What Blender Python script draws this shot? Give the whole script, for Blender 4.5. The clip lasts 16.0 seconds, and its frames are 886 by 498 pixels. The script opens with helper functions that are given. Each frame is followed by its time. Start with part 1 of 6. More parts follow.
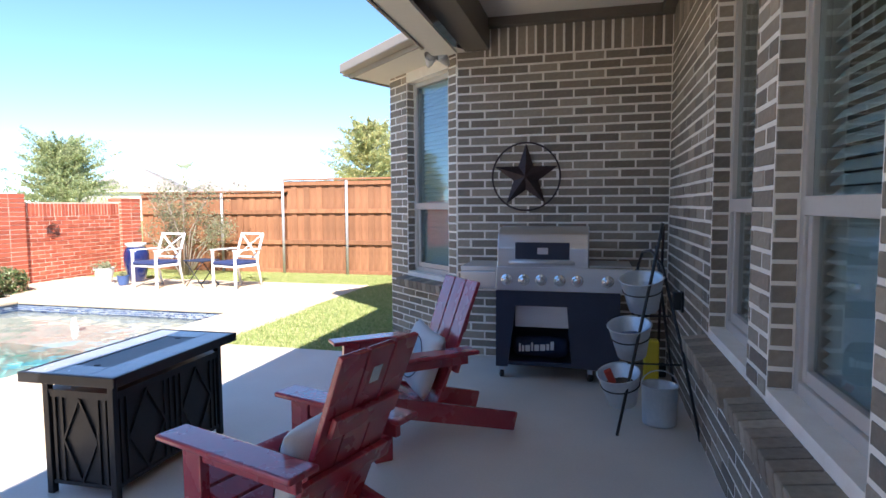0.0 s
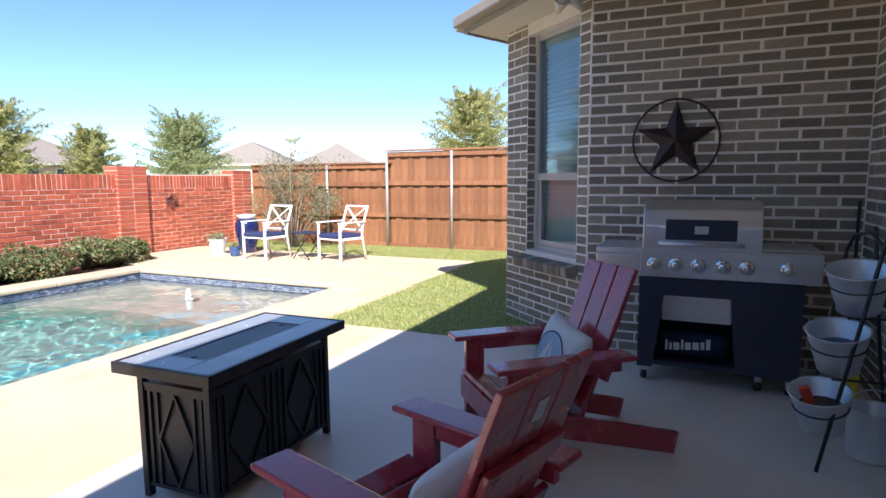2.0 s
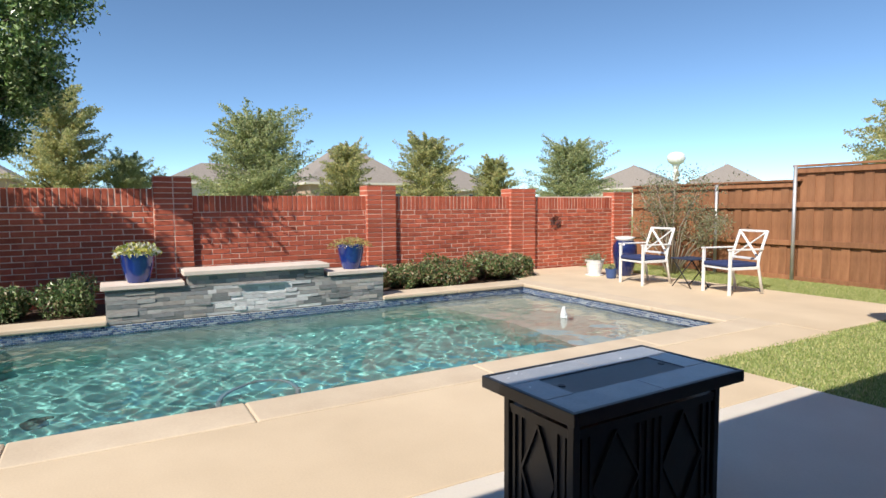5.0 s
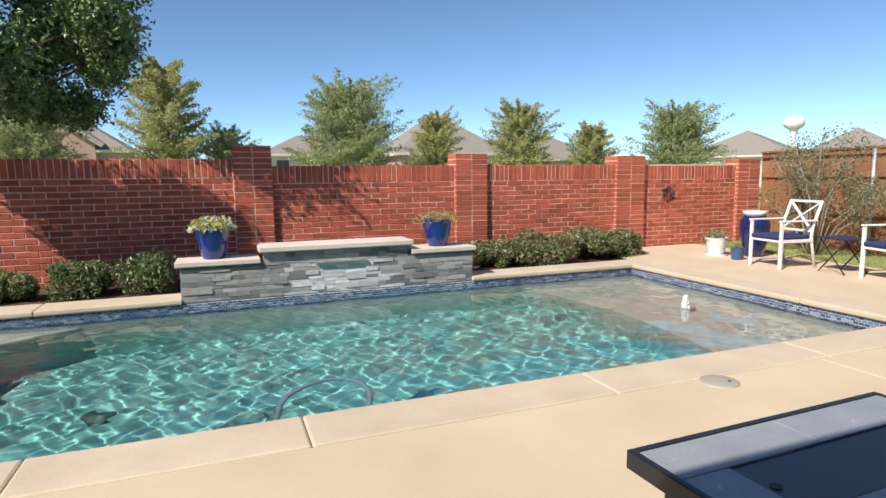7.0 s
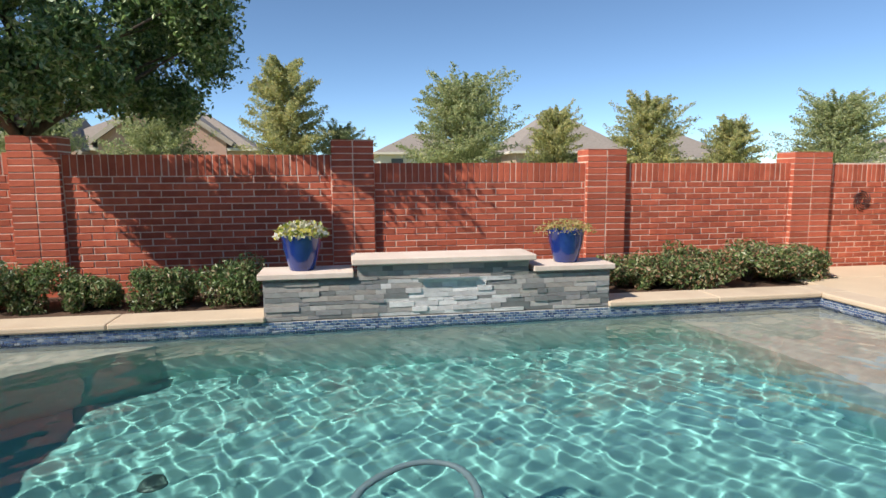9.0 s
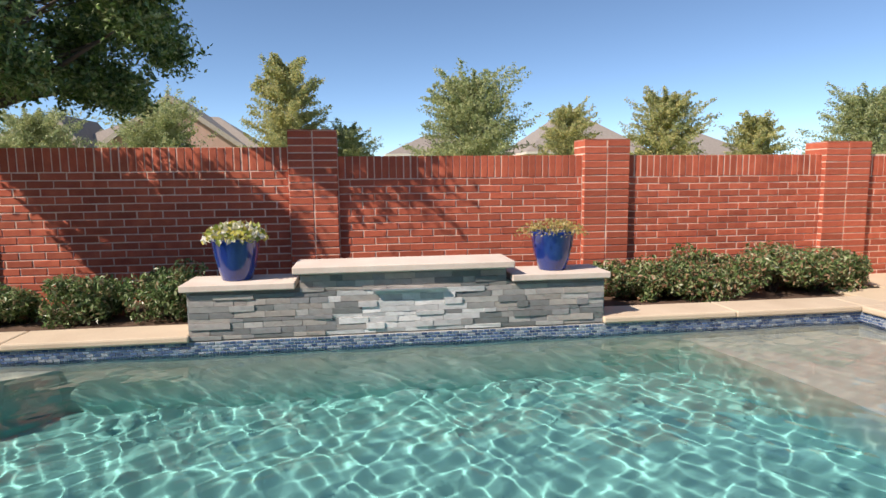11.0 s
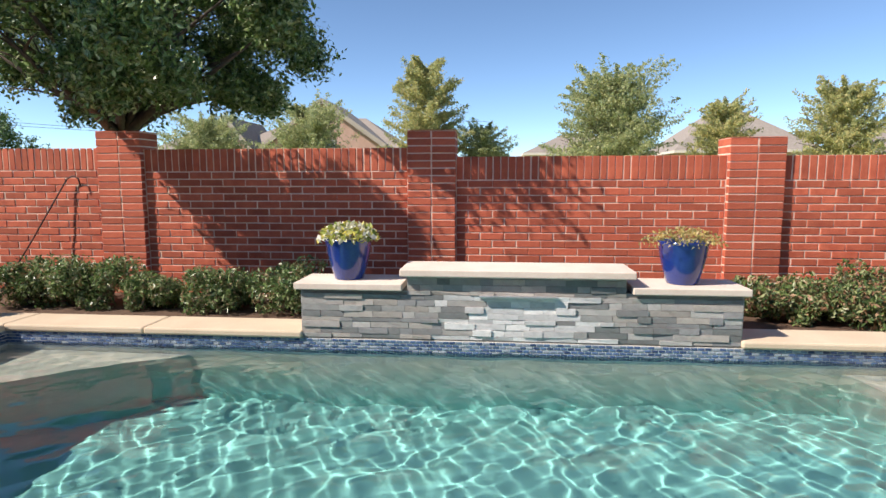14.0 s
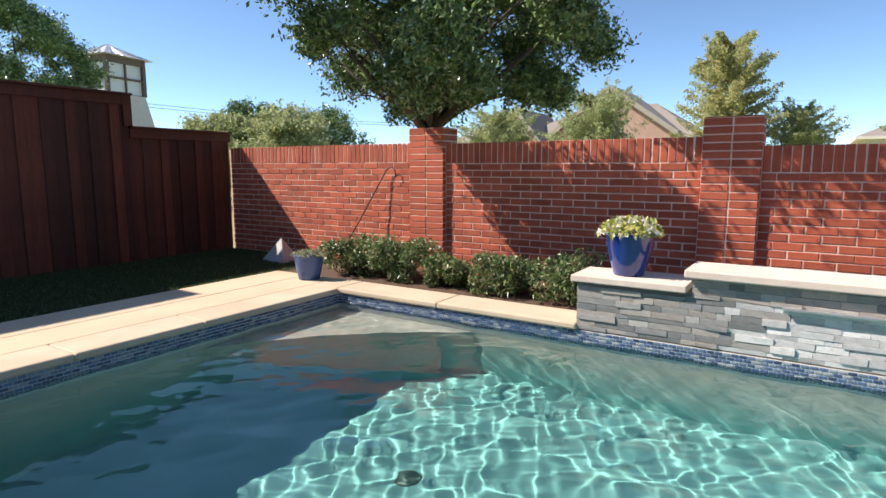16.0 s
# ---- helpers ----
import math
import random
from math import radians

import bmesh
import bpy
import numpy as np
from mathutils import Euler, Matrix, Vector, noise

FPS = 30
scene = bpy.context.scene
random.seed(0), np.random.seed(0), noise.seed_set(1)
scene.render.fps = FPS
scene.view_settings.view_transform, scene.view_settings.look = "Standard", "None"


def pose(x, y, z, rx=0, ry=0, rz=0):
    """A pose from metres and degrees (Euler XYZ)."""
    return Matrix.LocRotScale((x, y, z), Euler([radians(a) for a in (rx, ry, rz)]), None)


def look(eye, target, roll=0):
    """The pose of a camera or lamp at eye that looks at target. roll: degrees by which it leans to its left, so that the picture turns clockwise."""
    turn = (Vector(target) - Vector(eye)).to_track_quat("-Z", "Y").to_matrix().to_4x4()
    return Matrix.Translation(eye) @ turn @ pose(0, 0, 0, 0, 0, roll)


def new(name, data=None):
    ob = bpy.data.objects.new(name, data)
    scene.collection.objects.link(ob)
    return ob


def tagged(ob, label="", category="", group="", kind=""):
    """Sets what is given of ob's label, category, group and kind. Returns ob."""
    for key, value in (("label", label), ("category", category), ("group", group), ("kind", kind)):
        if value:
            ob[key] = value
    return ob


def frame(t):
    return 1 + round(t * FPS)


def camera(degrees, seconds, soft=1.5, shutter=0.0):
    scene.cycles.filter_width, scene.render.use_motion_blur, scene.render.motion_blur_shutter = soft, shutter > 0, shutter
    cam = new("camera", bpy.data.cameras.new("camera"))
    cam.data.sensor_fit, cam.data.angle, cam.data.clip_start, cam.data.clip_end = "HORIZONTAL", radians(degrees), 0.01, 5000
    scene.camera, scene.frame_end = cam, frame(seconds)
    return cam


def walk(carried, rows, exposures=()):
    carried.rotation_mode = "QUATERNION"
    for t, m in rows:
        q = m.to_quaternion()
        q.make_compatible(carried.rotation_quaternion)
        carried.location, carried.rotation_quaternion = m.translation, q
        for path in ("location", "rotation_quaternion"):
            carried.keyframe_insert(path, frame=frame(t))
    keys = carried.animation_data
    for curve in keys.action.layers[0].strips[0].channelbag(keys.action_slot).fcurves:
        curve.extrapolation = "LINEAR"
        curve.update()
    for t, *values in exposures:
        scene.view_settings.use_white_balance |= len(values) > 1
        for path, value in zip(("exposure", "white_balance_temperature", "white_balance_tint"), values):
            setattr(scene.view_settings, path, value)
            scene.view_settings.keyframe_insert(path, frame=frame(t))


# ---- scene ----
cam = camera(74.8, 16.0)
PATH = [
    (0, (-0.02, 0.121, 1.36), (-0.517, 2.053, 1.21), -0.3),
    (0.5, (-0.168, 0.333, 1.324), (-0.839, 2.21, 1.16), -0.4),
    (1, (-0.254, 0.468, 1.317), (-0.993, 2.314, 1.109), -0.4),
    (1.5, (-0.301, 0.553, 1.304), (-1.084, 2.378, 1.066), -0.5),
    (2, (-0.39, 0.622, 1.341), (-1.198, 2.436, 1.1), -0.4),
    (2.5, (-0.493, 0.76, 1.354), (-1.389, 2.533, 1.125), -0.3),
    (3, (-0.543, 0.895, 1.344), (-1.526, 2.624, 1.134), -0.4),
    (3.5, (-0.556, 0.985, 1.349), (-1.694, 2.622, 1.191), -0.6),
    (4, (-0.611, 0.951, 1.322), (-1.954, 2.428, 1.195), -0.5),
    (4.5, (-0.654, 0.919, 1.298), (-2.218, 2.159, 1.175), -0.3),
    (5, (-0.67, 0.898, 1.29), (-2.398, 1.892, 1.14), -0.4),
    (5.2, (-0.678, 0.908, 1.283), (-2.45, 1.819, 1.114), -0.6),
    (7.5, (-1.8, 1.354, 1.279), (-3.683, 1.978, 1.023), -0.6),
    (8.2, (-2.244, 1.418, 1.291), (-4.182, 1.837, 1.034), -0.3),
    (10.5, (-3.417, 2.019, 1.242), (-5.38, 2.32, 1.003), -0.4),
    (11, (-3.539, 2.194, 1.196), (-5.505, 2.47, 0.96), -0.6),
    (11.5, (-3.697, 2.322, 1.258), (-5.663, 2.59, 1.004), -0.4),
    (12, (-3.761, 2.478, 1.257), (-5.732, 2.714, 1.006), -0.4),
    (12.5, (-3.821, 2.577, 1.206), (-5.803, 2.715, 0.974), -0.6),
    (13, (-3.814, 2.548, 1.231), (-5.798, 2.622, 0.989), -0.4),
    (13.5, (-3.797, 2.483, 1.235), (-5.782, 2.474, 0.991), -0.3),
    (14, (-3.754, 2.414, 1.219), (-5.73, 2.222, 0.982), -0.1),
    (14.5, (-3.682, 2.344, 1.266), (-5.587, 1.794, 1.011), -0.0),
    (15, (-3.695, 2.32, 1.264), (-5.461, 1.418, 1.005), 0.0),
    (15.5, (-3.712, 2.348, 1.282), (-5.395, 1.303, 1.009), -0.2),
    (16, (-3.751, 2.408, 1.252), (-5.416, 1.336, 0.977), -0.0),
]
walk(cam, [(t, look(eye, target, roll)) for t, eye, target, roll in PATH], [(0.0, 1.62, 5950, 16), (0.5, 1.38, 5950, 17), (1.5, 1.18, 6000, 18), (2.5, 1.04, 6050, 17), (3.5, 0.84, 6200, 15), (5.0, 0.50, 6350, 12), (8.0, 0.46, 6350, 12), (11.0, 0.52, 6700, 17), (16.0, 0.82, 6550, 16)])

# ---- light ----
world = bpy.data.worlds.new("sky_world")
scene.world = world
world.use_nodes = True
_wn = world.node_tree.nodes
_sky = _wn.new("ShaderNodeTexSky")
_sky.sky_type, _sky.sun_disc = "NISHITA", False
SUN_FROM = Vector((0.50, -0.95, 1.0)).normalized()
_sky.sun_elevation = math.asin(SUN_FROM.z)
_sky.sun_rotation = math.atan2(SUN_FROM.x, SUN_FROM.y)
_sky.air_density, _sky.dust_density, _sky.ozone_density, _sky.altitude = 0.70, 0.12, 2.0, 2500
_wn["Background"].inputs["Strength"].default_value = 0.128
_hue = _wn.new("ShaderNodeMix")
_hue.data_type, _hue.blend_type = "RGBA", "MULTIPLY"
_hue.inputs["Factor"].default_value, _hue.inputs["B"].default_value = 1.0, (0.94, 1.05, 1.0, 1)
world.node_tree.links.new(_sky.outputs["Color"], _hue.inputs["A"])
world.node_tree.links.new(_hue.outputs["Result"], _wn["Background"].inputs["Color"])
sun = new("sun", bpy.data.lights.new("sun", "SUN"))
sun.data.energy, sun.data.angle, sun.data.color = 4.2, radians(0.5), (1.0, 0.92, 0.79)
sun.matrix_world = look(SUN_FROM * 30, (0, 0, 0))


# ---- materials ----
def surf(name, a, b, scale=6.0, rough=0.6, bump=0.1, metal=0.0, fine=60.0, stain=0.0, vary=0.0, stretch=(1, 1, 1), spec=0.5, isle=False, coat=0.0):
    """A two-scale procedural surface: colours a and b blend by coarse noise, fine noise adds grain and relief."""
    m = bpy.data.materials.new(name)
    m.use_nodes = True
    nt, p = m.node_tree, m.node_tree.nodes["Principled BSDF"]
    N, L = nt.nodes.new, nt.links.new
    tc, mp = N("ShaderNodeTexCoord"), N("ShaderNodeMapping")
    L(tc.outputs["Object"], mp.inputs["Vector"])
    mp.inputs["Scale"].default_value = stretch
    n1, n2 = N("ShaderNodeTexNoise"), N("ShaderNodeTexNoise")
    for n, s, d in ((n1, scale, 6), (n2, fine, 3)):
        n.inputs["Scale"].default_value, n.inputs["Detail"].default_value = s, d
        L(mp.outputs["Vector"], n.inputs["Vector"])
    mix = N("ShaderNodeMix")
    mix.data_type = "RGBA"
    mix.inputs["A"].default_value, mix.inputs["B"].default_value = (*a, 1), (*b, 1)
    add = N("ShaderNodeMath")
    add.operation = "MULTIPLY_ADD"
    L(n2.outputs["Fac"], add.inputs[0])
    add.inputs[1].default_value = 0.5
    L(n1.outputs["Fac"], add.inputs[2])
    rng = N("ShaderNodeMapRange")
    rng.inputs["From Min"].default_value, rng.inputs["From Max"].default_value = 0.45, 1.05
    L(add.outputs[0], rng.inputs["Value"])
    L(rng.outputs["Result"], mix.inputs["Factor"])
    col = mix.outputs["Result"]
    if stain:
        n3, r3, m3 = N("ShaderNodeTexNoise"), N("ShaderNodeMapRange"), N("ShaderNodeMix")
        n3.inputs["Scale"].default_value, n3.inputs["Detail"].default_value = scale * 0.23, 5
        L(tc.outputs["Object"], n3.inputs["Vector"])
        r3.inputs["From Min"].default_value, r3.inputs["From Max"].default_value = 0.5, 0.72
        r3.inputs["To Max"].default_value = stain
        L(n3.outputs["Fac"], r3.inputs["Value"])
        m3.data_type, m3.blend_type = "RGBA", "MULTIPLY"
        m3.inputs["B"].default_value = (0.55, 0.52, 0.48, 1)
        L(r3.outputs["Result"], m3.inputs["Factor"])
        L(col, m3.inputs["A"])
        col = m3.outputs["Result"]
    if vary:
        info = N("ShaderNodeNewGeometry" if isle else "ShaderNodeObjectInfo")
        hsv, r4 = N("ShaderNodeHueSaturation"), N("ShaderNodeMapRange")
        r4.inputs["To Min"].default_value, r4.inputs["To Max"].default_value = 1 - vary, 1 + vary
        L(info.outputs["Random Per Island" if isle else "Random"], r4.inputs["Value"])
        L(r4.outputs["Result"], hsv.inputs["Value"])
        L(col, hsv.inputs["Color"])
        col = hsv.outputs["Color"]
    L(col, p.inputs["Base Color"])
    rr = N("ShaderNodeMapRange")
    rr.inputs["To Min"].default_value, rr.inputs["To Max"].default_value = max(rough - 0.12, 0.02), min(rough + 0.12, 1)
    L(n1.outputs["Fac"], rr.inputs["Value"])
    L(rr.outputs["Result"], p.inputs["Roughness"])
    p.inputs["Metallic"].default_value = metal
    p.inputs["Specular IOR Level"].default_value = spec
    p.inputs["Coat Weight"].default_value = coat
    if bump:
        bp = N("ShaderNodeBump")
        bp.inputs["Strength"].default_value, bp.inputs["Distance"].default_value = bump, 0.01
        L(add.outputs[0], bp.inputs["Height"])
        L(bp.outputs["Normal"], p.inputs["Normal"])
    return m


def palette(name, colours, rough=0.5, isle=False, bump=0.1, scale=30.0, metal=0.0, coat=0.0):
    """A surface whose colour is picked from a palette piece by piece, with fine mottling."""
    m = surf(name, (0.75, 0.75, 0.75), (1.0, 1.0, 1.0), scale, rough, bump, metal, coat=coat)
    nt = m.node_tree
    p = nt.nodes["Principled BSDF"]
    src = p.inputs["Base Color"].links[0].from_socket
    info = nt.nodes.new("ShaderNodeNewGeometry" if isle else "ShaderNodeObjectInfo")
    ramp, mix = nt.nodes.new("ShaderNodeValToRGB"), nt.nodes.new("ShaderNodeMix")
    ramp.color_ramp.interpolation = "CONSTANT"
    els = ramp.color_ramp.elements
    while len(els) < len(colours):
        els.new(0.5)
    for i, c in enumerate(colours):
        els[i].position = i / len(colours)
        els[i].color = (*c, 1)
    nt.links.new(info.outputs["Random Per Island" if isle else "Random"], ramp.inputs["Fac"])
    mix.data_type, mix.blend_type = "RGBA", "MULTIPLY"
    mix.inputs["Factor"].default_value = 1
    nt.links.new(src, mix.inputs["A"])
    nt.links.new(ramp.outputs["Color"], mix.inputs["B"])
    nt.links.new(mix.outputs["Result"], p.inputs["Base Color"])
    return m


def clear(name, tint, rough=0.0, ior=1.45):
    m = bpy.data.materials.new(name)
    m.use_nodes = True
    p = m.node_tree.nodes["Principled BSDF"]
    p.inputs["Base Color"].default_value = (*tint, 1)
    p.inputs["Transmission Weight"].default_value, p.inputs["Roughness"].default_value, p.inputs["IOR"].default_value = 1, rough, ior
    return m


CONCRETE = surf("deck_concrete", (0.60, 0.47, 0.32), (0.72, 0.58, 0.41), 1.6, 0.85, 0.12, fine=90, stain=0.25)
PATIO = surf("patio_concrete", (0.67, 0.605, 0.515), (0.79, 0.725, 0.63), 1.8, 0.42, 0.06, fine=70, stain=0.22)
COPING = surf("coping_concrete", (0.58, 0.46, 0.33), (0.70, 0.58, 0.43), 3.0, 0.8, 0.18, fine=60, stain=0.3)
LIMESTONE = surf("cap_limestone", (0.70, 0.58, 0.49), (0.81, 0.71, 0.62), 4.0, 0.8, 0.2, fine=40, stain=0.3)
RED_BRICK = surf("red_brick", (0.37, 0.074, 0.038), (0.56, 0.150, 0.080), 9.0, 0.85, 0.35, fine=80, vary=0.22)
RED_BRICK_FAR = surf("red_brick_joined", (0.37, 0.074, 0.038), (0.56, 0.150, 0.080), 9.0, 0.85, 0.35, fine=80, vary=0.22, isle=True)
RED_MORTAR = surf("red_wall_mortar", (0.70, 0.50, 0.39), (0.86, 0.69, 0.57), 12.0, 0.95, 0.3, fine=120)
TAN_BRICKS = ((0.25, 0.205, 0.155), (0.33, 0.275, 0.205), (0.40, 0.33, 0.245), (0.30, 0.25, 0.19), (0.46, 0.375, 0.28), (0.36, 0.29, 0.215), (0.29, 0.235, 0.175))
TAN_BRICK = palette("tan_brick", TAN_BRICKS, 0.85, False, 0.8, 26)
TAN_BRICK_FAR = palette("tan_brick_joined", TAN_BRICKS, 0.85, True, 0.8, 26)
TAN_MORTAR = surf("house_mortar", (0.86, 0.78, 0.67), (0.95, 0.89, 0.79), 12.0, 0.95, 0.3, fine=120)
CEDAR = surf("cedar_fence", (0.21, 0.088, 0.038), (0.36, 0.170, 0.082), 5.0, 0.75, 0.25, fine=30, vary=0.2, stretch=(3, 3, 0.35))
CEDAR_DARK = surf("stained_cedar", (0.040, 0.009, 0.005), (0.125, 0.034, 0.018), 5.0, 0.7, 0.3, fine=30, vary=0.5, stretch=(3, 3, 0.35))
GALV = surf("galvanised_post", (0.45, 0.45, 0.46), (0.6, 0.6, 0.61), 8.0, 0.5, 0.05, metal=0.6)
TRIM = surf("painted_trim", (0.36, 0.31, 0.25), (0.42, 0.36, 0.29), 3.0, 0.6, 0.04, fine=40)
BEAM_PAINT = surf("beam_paint", (0.12, 0.098, 0.076), (0.155, 0.128, 0.10), 3.0, 0.6, 0.04, fine=40)
CEILING_PAINT = surf("ceiling_paint", (0.68, 0.62, 0.53), (0.74, 0.68, 0.59), 2.0, 0.7, 0.04, fine=50)
ROOF = surf("roof_shingles", (0.24, 0.205, 0.175), (0.34, 0.30, 0.26), 6.0, 0.95, 0.4, fine=20)
SOIL = surf("mulch_soil", (0.07, 0.04, 0.025), (0.14, 0.085, 0.055), 14.0, 0.95, 0.6, fine=90)
LAWN = surf("lawn_earth", (0.24, 0.27, 0.09), (0.38, 0.39, 0.16), 3.0, 0.95, 0.5, fine=60, stain=0.3)
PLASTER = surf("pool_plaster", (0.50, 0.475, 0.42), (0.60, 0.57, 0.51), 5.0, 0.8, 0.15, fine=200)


def water_tint_by_depth(m, deep, z0, z1):
    """Paints the water's absorption into the plaster: its own grey turns turquoise with depth."""
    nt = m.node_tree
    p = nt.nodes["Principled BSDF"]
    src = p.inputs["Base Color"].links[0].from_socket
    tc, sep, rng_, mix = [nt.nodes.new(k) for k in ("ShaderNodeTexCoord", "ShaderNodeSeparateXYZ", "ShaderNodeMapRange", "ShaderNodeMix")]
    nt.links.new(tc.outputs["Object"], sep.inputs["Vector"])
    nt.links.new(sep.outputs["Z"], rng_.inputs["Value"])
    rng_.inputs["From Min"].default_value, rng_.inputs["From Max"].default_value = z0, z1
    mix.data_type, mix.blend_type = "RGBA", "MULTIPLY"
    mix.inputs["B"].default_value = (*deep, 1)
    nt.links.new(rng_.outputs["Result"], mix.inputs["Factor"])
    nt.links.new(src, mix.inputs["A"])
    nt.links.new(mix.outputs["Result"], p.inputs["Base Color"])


water_tint_by_depth(PLASTER, (0.37, 0.93, 1.0), -0.45, -1.2)
VINYL = surf("window_vinyl", (0.52, 0.47, 0.41), (0.58, 0.53, 0.47), 4.0, 0.4, 0.02)
WHITE_PAINT = surf("white_paint", (0.78, 0.78, 0.76), (0.84, 0.84, 0.82), 5.0, 0.45, 0.03)
BARK = surf("bark", (0.05, 0.038, 0.028), (0.12, 0.095, 0.07), 12.0, 0.95, 0.8, fine=40, stretch=(2, 2, 0.5))


# ---- mesh helpers ----
def mesh_object(name, bm, material, parent=None, label="", smooth=False):
    me = bpy.data.meshes.new(name)
    bm.normal_update()
    bm.to_mesh(me)
    bm.free()
    me.materials.append(material)
    if smooth:
        for f in me.polygons:
            f.use_smooth = True
    ob = new(name, me)
    if parent:
        ob.parent = parent
    if label:
        ob["label"] = label
    return ob


def part(name, bm, material, parent, label="", smooth=False):
    return mesh_object(name, bm, material, parent, label, smooth)


def thing(name, at, label, category, group="", yaw=0):
    ob = new(name)
    ob.matrix_world = pose(*at, 0, 0, yaw)
    return tagged(ob, label, category, group)


def box(bm, lo, hi, m=None, bevel=0.0):
    """An axis-aligned box from lo to hi, turned by m if given, with its edges rounded by bevel."""
    c = [(lo[i] + hi[i]) / 2 for i in range(3)]
    s = [hi[i] - lo[i] for i in range(3)]
    g = bmesh.ops.create_cube(bm, size=1, matrix=Matrix.Translation(c) @ Matrix.Diagonal((*s, 1)))["verts"]
    if bevel:
        edges = {e for v in g for e in v.link_edges}
        g = list({v for f in bmesh.ops.bevel(bm, geom=list(edges), offset=bevel, segments=2, profile=0.5, affect="EDGES")["faces"] for v in f.verts} | {v for v in g if v.is_valid})
    if m is not None:
        bmesh.ops.transform(bm, matrix=m, verts=g)
    return g


def boxes(*pairs, bevel=0.0, m=None):
    bm = bmesh.new()
    for lo, hi in pairs:
        box(bm, lo, hi, m, bevel)
    return bm


def bar(bm, a, b, w, h=None, bevel=0.0):
    """A straight bar of section w by h from a to b (h stands up as far as it can)."""
    a, b = Vector(a), Vector(b)
    d = b - a
    m = Matrix.Translation(a) @ d.to_track_quat("Z", "Y").to_matrix().to_4x4()
    return box(bm, (-w / 2, -(h or w) / 2, 0), (w / 2, (h or w) / 2, d.length), m, bevel)


def tube(bm, points, r, seg=10, cap=True):
    """A round tube of radius r (a number, or one for each point) through points."""
    pts = [Vector(p) for p in points]
    rings = []
    side = None
    for i, p in enumerate(pts):
        d = (pts[min(i + 1, len(pts) - 1)] - pts[max(i - 1, 0)]).normalized()
        if side is None:
            side = d.orthogonal().normalized()
        side = (side - d * side.dot(d)).normalized()
        up = d.cross(side)
        ri = float(r[i]) if isinstance(r, (list, tuple)) else r
        rings.append([bm.verts.new(p + ri * (math.cos(2 * math.pi * k / seg) * side + math.sin(2 * math.pi * k / seg) * up)) for k in range(seg)])
    for q, w in zip(rings, rings[1:]):
        for k in range(seg):
            bm.faces.new((q[k], q[(k + 1) % seg], w[(k + 1) % seg], w[k]))
    if cap:
        bm.faces.new(rings[0][::-1])
        bm.faces.new(rings[-1])
    return bm


def lathe(bm, profile, seg=32, m=None):
    """A turned body: profile is a list of (radius, height), open at both ends unless the radius is near 0."""
    rings = [[bm.verts.new((r * math.cos(2 * math.pi * k / seg), r * math.sin(2 * math.pi * k / seg), z)) for k in range(seg)] for r, z in profile]
    for q, w in zip(rings, rings[1:]):
        for k in range(seg):
            bm.faces.new((q[k], q[(k + 1) % seg], w[(k + 1) % seg], w[k]))
    bm.faces.new(rings[0][::-1])
    if profile[-1][0] < 0.003:
        bm.faces.new(rings[-1])
    if m is not None:
        bmesh.ops.transform(bm, matrix=m, verts=[v for q in rings for v in q])
    return bm


def sheet(bm, corners):
    return bm.faces.new([bm.verts.new(c) for c in corners])


def structure(ob, label="", category=""):
    return tagged(ob, label, category, kind="structure")


# ---- ground, lawn, deck and pool ----
PX0, PX1, PY0, PY1 = -8.23, -4.54, -1.79, 6.77
WATER = -0.15
bm = bmesh.new()
R = 700
for x0, x1, y0, y1 in ((-R, PX0 - 0.05, -R, R), (PX1 + 0.05, R, -R, R), (PX0 - 0.05, PX1 + 0.05, -R, PY0 - 0.05), (PX0 - 0.05, PX1 + 0.05, PY1 + 0.05, R)):
    sheet(bm, [(x0, y0, -0.09), (x1, y0, -0.09), (x1, y1, -0.09), (x0, y1, -0.09)])
structure(mesh_object("ground", bm, LAWN), "wide flat grassy ground", "ground")

# raised lawn beside the house and the strip along the fence
bm = bmesh.new()
sheet(bm, [(-3.70, 5.08, -0.012), (0.6, 5.08, -0.012), (0.6, 10.9, -0.012), (-3.70, 10.9, -0.012)])
sheet(bm, [(-9.8, 9.35, -0.012), (-3.70, 9.35, -0.012), (-3.70, 10.9, -0.012), (-9.8, 10.9, -0.012)])
sheet(bm, [(-9.8, -5.6, -0.05), (3, -5.6, -0.05), (3, -3.15, -0.05), (-9.8, -3.15, -0.05)])
structure(mesh_object("lawn", bm, LAWN), "short green lawn", "lawn")

def slab(x0, x1, y0, y1, top=0.0, thick=0.12, bev=0.008):
    b = bmesh.new()
    box(b, (x0, y0, top - thick), (x1, y1, top), bevel=bev)
    return b

deck = structure(new("deck"), "sand-coloured textured concrete pool deck", "deck")
def deck_piece(x0, x1, y0, y1, mat=None):
    structure(part("slab", slab(x0, x1, y0, y1), mat or CONCRETE, deck))
deck_piece(-4.171, -2.9, 0.352, 5.08)
deck_piece(-4.171, -2.9, -6.0, 0.340)
deck_piece(-4.171, -3.66, 5.086, 7.10)
deck_piece(-8.95, -3.72, 7.11, 9.4)
deck_piece(-8.60, -4.17, -2.62, -2.17)
deck_piece(-8.60, -4.17, -3.15, -2.632)
deck_piece(-9.78, -8.96, 7.75, 9.4)
patio = structure(new("patio"), "smooth grey concrete patio slab under the roof", "patio")
structure(part("slab", slab(-2.897, 0.62, -6.0, 5.08), PATIO, patio))
structure(part("slab", slab(-1.2, 0.62, 5.083, 5.24), PATIO, patio))

